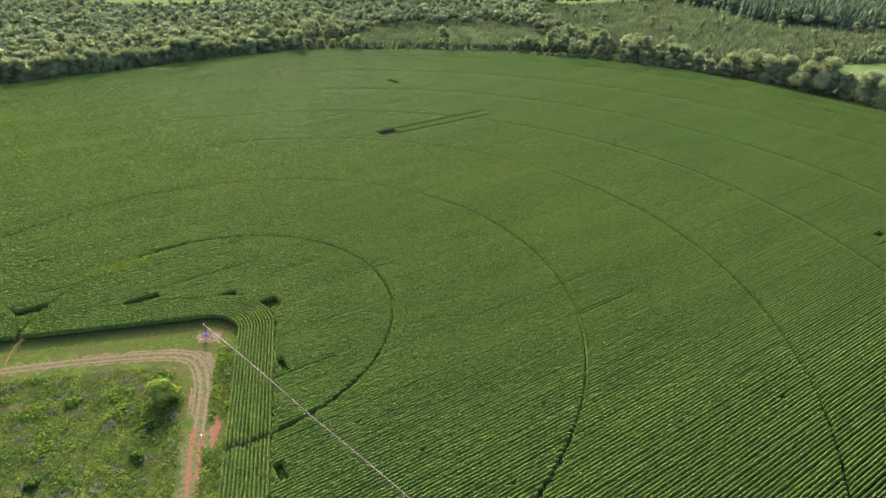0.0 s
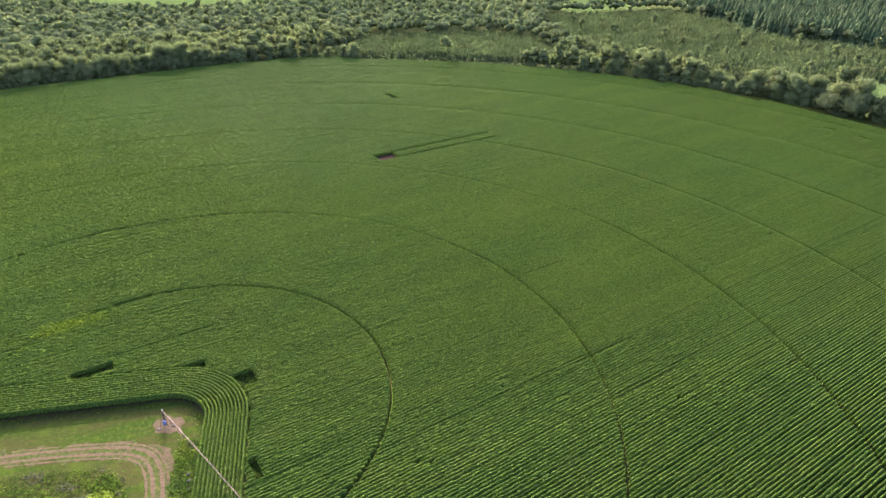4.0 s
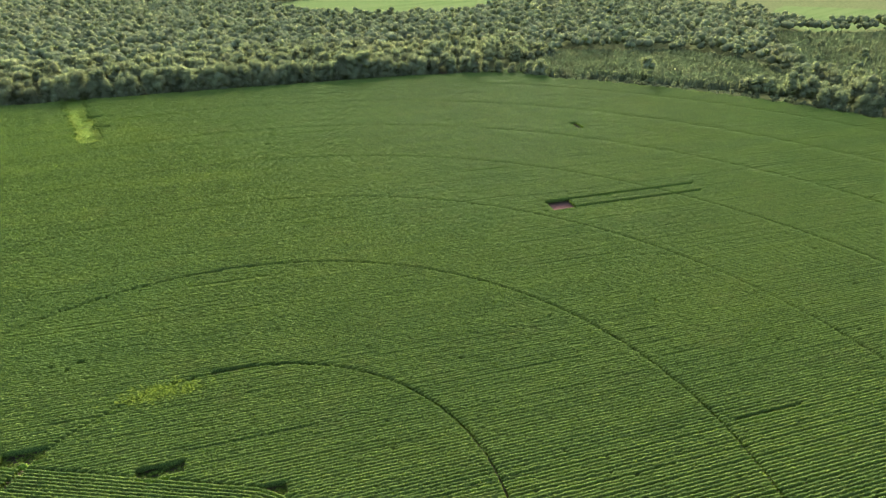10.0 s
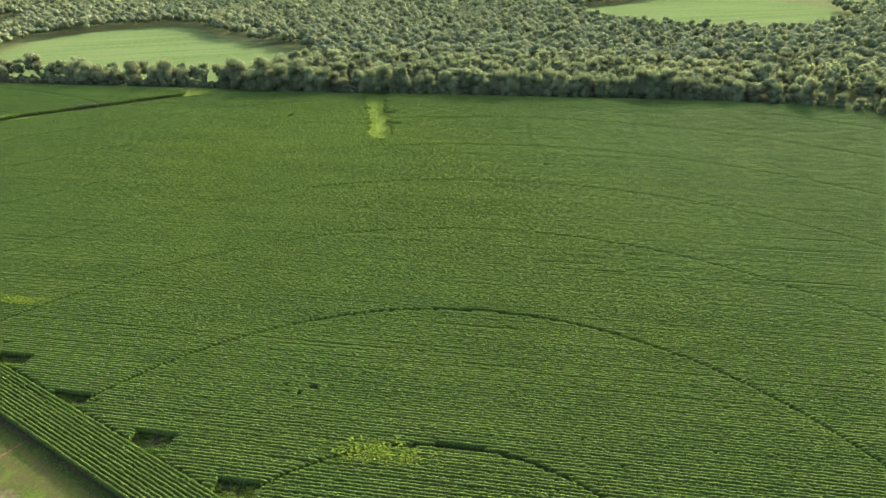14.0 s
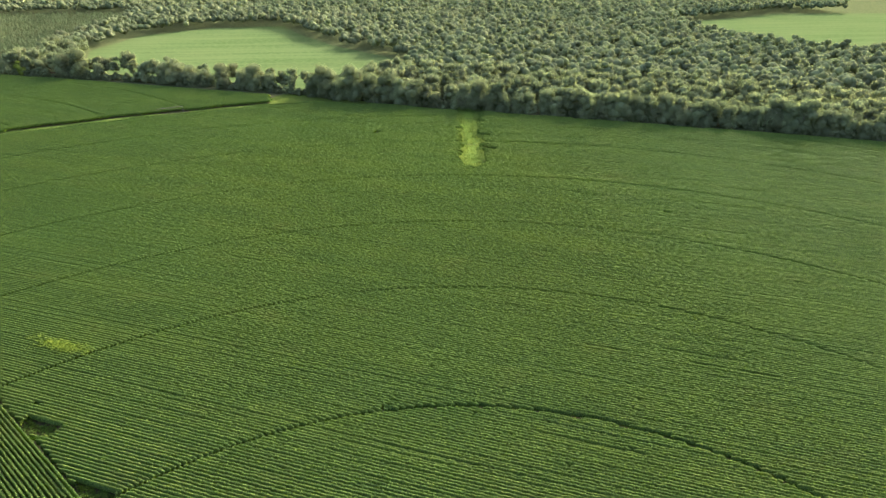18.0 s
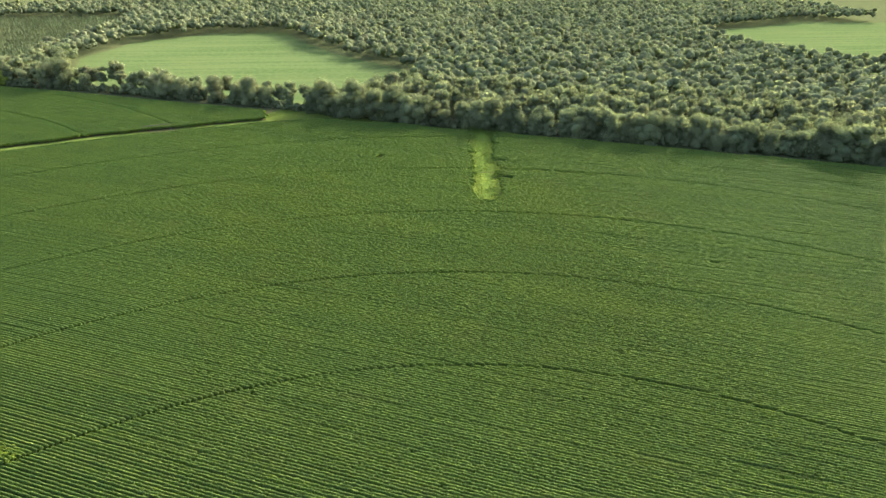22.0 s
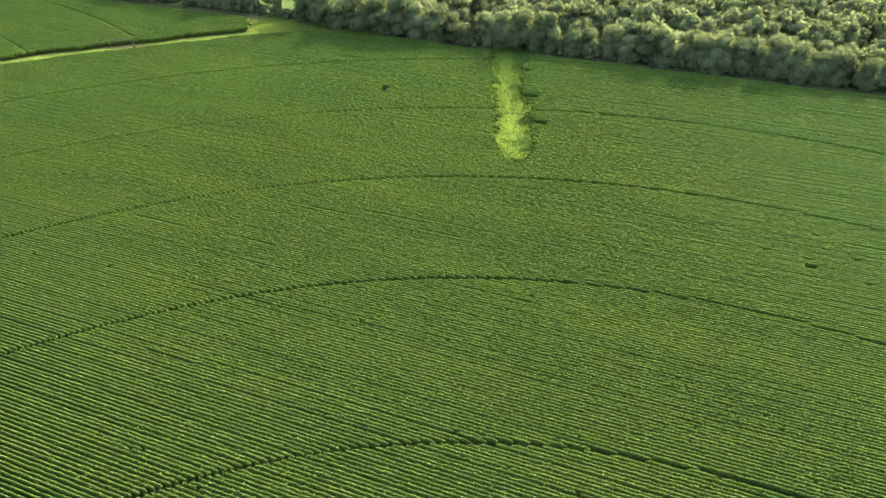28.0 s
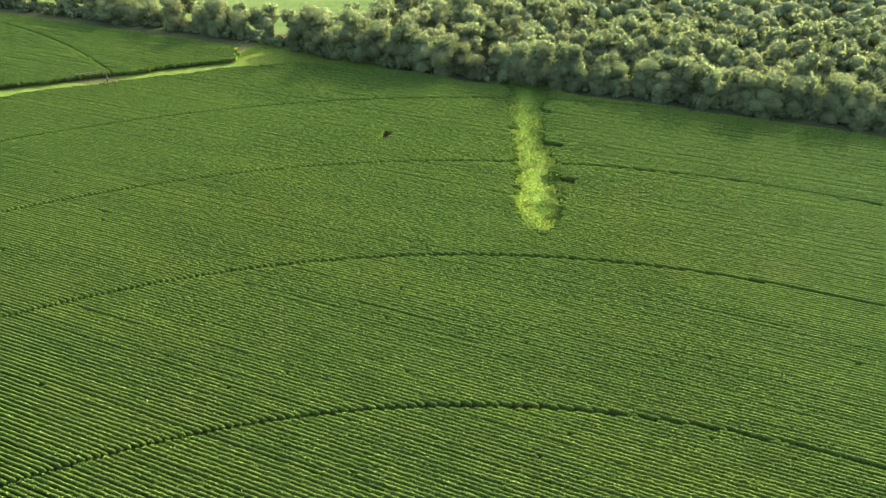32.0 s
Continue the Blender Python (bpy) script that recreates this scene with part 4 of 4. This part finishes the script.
def wheel(at, way, parent):
    """A lugged tractor wheel that rolls across the pipe."""
    turn = Vector((way[1], -way[0], 0)).to_track_quat("Z", "Y").to_matrix().to_4x4()
    bm = bmesh.new()
    n = 20
    rings = []
    for r, h in ((0.45, -0.13), (0.62, -0.15), (0.66, 0.0), (0.62, 0.15), (0.45, 0.13)):
        rings.append([bm.verts.new((math.cos(k * 2 * math.pi / n) * r, math.sin(k * 2 * math.pi / n) * r, h)) for k in range(n)])
    for a, b in zip(rings, rings[1:] + rings[:1]):
        for k in range(n):
            bm.faces.new([a[k], a[(k + 1) % n], b[(k + 1) % n], b[k]])
    bmesh.ops.transform(bm, matrix=Matrix.Translation(at) @ turn, verts=bm.verts)
    w = part("wheel", bm, RUBBER, parent)
    bm = bmesh.new()
    bmesh.ops.create_cone(bm, cap_ends=True, segments=16, radius1=0.45, radius2=0.45, depth=0.12)
    bmesh.ops.transform(bm, matrix=Matrix.Translation(at) @ turn, verts=bm.verts)
    part("rim", bm, GALVANISED, w, "grey steel rim")
    return w


PIVOT = Vector((0.3, -4.9, 0))
ARM_TURN = radians(-44.6)
ARM = Vector((math.cos(ARM_TURN), math.sin(ARM_TURN), 0))
SIDE = Vector((-ARM.y, ARM.x, 0))
PIPE_Z = 3.9
pivot = tagged(new("irrigation_pivot"), "centre pivot irrigator with a long weathered pipe", "irrigator")
for sx in (-1, 1):
    for sy in (-1, 1):
        foot = PIVOT + Vector((sx * 0.9, sy * 0.9, 0))
        rod(foot, PIVOT + Vector((sx * 0.18, sy * 0.18, 3.4)), 0.055, "tower_leg", GALVANISED, pivot)
        part("foot_pad", block((0.5, 0.5, 0.16), foot + Vector((0, 0, 0.06))), STONE, pivot, "concrete foot pad")
for z, w in ((0.9, 0.72), (2.0, 0.47)):
    for (ax, ay), (bx, by) in zip(((-1, -1), (1, -1), (1, 1), (-1, 1)), ((1, -1), (1, 1), (-1, 1), (-1, -1))):
        rod(PIVOT + Vector((ax * w, ay * w, z)), PIVOT + Vector((bx * w, by * w, z)), 0.03, "cross_brace", GALVANISED, pivot, 5)
rod(PIVOT, PIVOT + Vector((0, 0, PIPE_Z + 0.1)), 0.11, "riser_pipe", GALVANISED, pivot, 10)
part("top_cap", block((0.3, 0.3, 0.3), PIVOT + Vector((0, 0, PIPE_Z + 0.2)), 0.05), WHITE, pivot, "white swivel head")
panel = part("control_panel", block((0.6, 0.3, 1.1), PIVOT + Vector((0.2, -0.75, 1.35)), 0.03), BLUE, pivot, "blue control cabinet")
part("panel_door", block((0.5, 0.03, 0.95), PIVOT + Vector((0.2, -0.92, 1.35)), 0.01), BLUE, panel)
starts = 0.0
for span, long in enumerate((44.3, 48.0)):
    a, b = PIVOT + ARM * starts, PIVOT + ARM * (starts + long)
    up = Vector((0, 0, PIPE_Z))
    # the pipe bows upwards between its towers
    steps = 12
    line = [a + ARM * (long * k / steps) + up + Vector((0, 0, 0.55 * math.sin(math.pi * k / steps))) for k in range(steps + 1)]
    bm = bmesh.new()
    for p0, p1 in zip(line, line[1:]):
        stem(bm, p0, p1, 0.07, 0.07, 8)
    part("pipe_span", bm, PALE_STEEL, pivot, "pale tan weathered steel pipe")
    low = [q - Vector((0, 0, 1.25 * math.sin(math.pi * k / steps))) for k, q in enumerate(line)]
    for sgn in (-1, 1):
        bm = bmesh.new()
        for k, (p0, p1) in enumerate(zip(low, low[1:])):
            w0, w1 = 0.55 * math.sin(math.pi * k / steps), 0.55 * math.sin(math.pi * (k + 1) / steps)
            stem(bm, p0 + SIDE * sgn * w0, p1 + SIDE * sgn * w1, 0.014, 0.014, 4)
        part("truss_rod", bm, GALVANISED, pivot)
    for k in range(2, steps - 1, 2):
        w = 0.55 * math.sin(math.pi * k / steps)
        for sgn in (-1, 1):
            rod(line[k], low[k] + SIDE * sgn * w, 0.02, "truss_brace", GALVANISED, pivot, 4)
    for k in range(1, 24):
        q = a + ARM * (long * k / 24) + up + Vector((0, 0, 0.55 * math.sin(math.pi * k / 24)))
        rod(q, q - Vector((0, 0, 1.3)), 0.02, "sprinkler_drop", RUBBER, pivot, 4)
    foot = b
    for sgn in (-1, 1):
        rod(foot + SIDE * sgn * 1.9 + Vector((0, 0, 0.62)), foot + up + SIDE * sgn * 0.1, 0.06, "drive_leg", GALVANISED, pivot)
        wheel(foot + SIDE * sgn * 1.9 + Vector((0, 0, 0.64)), SIDE, pivot)
    rod(foot + SIDE * -1.9 + Vector((0, 0, 0.66)), foot + SIDE * 1.9 + Vector((0, 0, 0.66)), 0.07, "axle_beam", GALVANISED, pivot)
    part("tower_box", block((0.3, 0.3, 0.4), foot + up + Vector((0, 0, 0.3)), 0.03), STONE, pivot, "pale tower control box")
    starts += long

# ---- small things by the track ----
post = tagged(new("marker_post"), "short white marker post beside the track", "post")
rod((10.6, -39.2, -0.05), (10.6, -39.2, 0.95), 0.07, "shaft", WHITE, post, 8)
rod((10.6, -39.2, 0.95), (10.6, -39.2, 1.05), 0.1, "cap", WHITE, post, 8)


def rock(x, y, size, seed):
    rng = np.random.default_rng(seed)
    v = ICO2[0] * size * (1 + rng.normal(0, 0.10, (len(ICO2[0]), 1))) * (1.2, 0.9, 0.7)
    ob = part("rock", mesh_arrays("rock", v, tris=ICO2[1]), STONE)
    ob.location = (x, y, size * 0.35)
    return tagged(ob, "pale field stone at the corn edge", "rock", "stones by the corn")


for x, y, size, seed in ((10.3, -19.6, 0.5, 1), (9.6, -17.9, 0.4, 2), (10.9, -21.3, 0.35, 3), (1.9, -5.2, 0.3, 4), (-0.9, -6.2, 0.25, 5)):
    rock(x, y, size, seed)

# a muddy stretch of the lane where the neighbour's wheels cross
tagged(sheet("mud_patch", [(-362, 92), (-357, 95), (-352, 104), (-350, 108), (-356, 107), (-361, 101)], 0.08, WORN, 2, 0.5), "muddy worn patch on the grassy lane", "bare soil", kind="structure")

tagged(sheet("clay_bank", [(-281, 211), (-275, 214), (-271, 217), (-274, 218.5), (-282, 214)], 0.09, RED_SOIL, 1.5, 0.4), "bare red clay at the foot of the woods", "bare soil", kind="structure")
bush(*world_of(-420, edge_c(-420) + 6), 10, 5.0, YELLOW, "yellow-leaved small tree beside the hedge", 31)
bush(-251, 238, 8, 3.0, YELLOW, "yellow-green small tree at the wood's edge", 32)
for k, sx in enumerate((-348, -341, -334, -327, -320, -313, -216, -211, -202, -198)):
    bx, by = world_of(sx, edge_c(sx) + 5 + FR.uniform(-1, 2))
    bush(bx, by, FR.uniform(3.5, 6), FR.uniform(2.4, 3.6), OAK, "low green hedge bush between pasture and corn", 40 + k)

# the last tower of the neighbour's irrigator, parked across the lane
END = Vector((-356.5, 103.0, 0))
END_WAY = Vector((-0.25, -0.97, 0)).normalized()
END_SIDE = Vector((-END_WAY.y, END_WAY.x, 0))
irrigator = tagged(new("irrigator_end"), "parked end of a neighbouring weathered irrigation pipe", "irrigator")
bm = bmesh.new()
stem(bm, END + Vector((0, 0, 3.6)), END + END_WAY * 13.5 + Vector((0, 0, 3.3)), 0.12, 0.12, 8)
part("pipe_span", bm, PALE_STEEL, irrigator)
for sgn in (-1, 1):
    rod(END + END_SIDE * sgn * 1.9 + Vector((0, 0, 0.62)), END + END_SIDE * sgn * 0.1 + Vector((0, 0, 3.6)), 0.07, "drive_leg", GALVANISED, irrigator)
    wheel(END + END_SIDE * sgn * 1.9 + Vector((0, 0, 0.64)), END_SIDE, irrigator)
    rod(END + Vector((0, 0, 3.6)) + END_WAY * 2, END + END_WAY * 8 + END_SIDE * sgn * 0.5 + Vector((0, 0, 2.4)), 0.02, "truss_rod", GALVANISED, irrigator, 4)
rod(END - END_SIDE * 1.9 + Vector((0, 0, 0.66)), END + END_SIDE * 1.9 + Vector((0, 0, 0.66)), 0.08, "axle_beam", GALVANISED, irrigator)
rod(END + END_WAY * 13 + Vector((0, 0, 3.3)), END + END_WAY * 13, 0.06, "rest_leg", GALVANISED, irrigator)
part("control_box", block((0.5, 0.4, 0.5), END + END_WAY * 10 + Vector((0, 0, 3.6)), 0.03), STONE, irrigator, "pale control box")
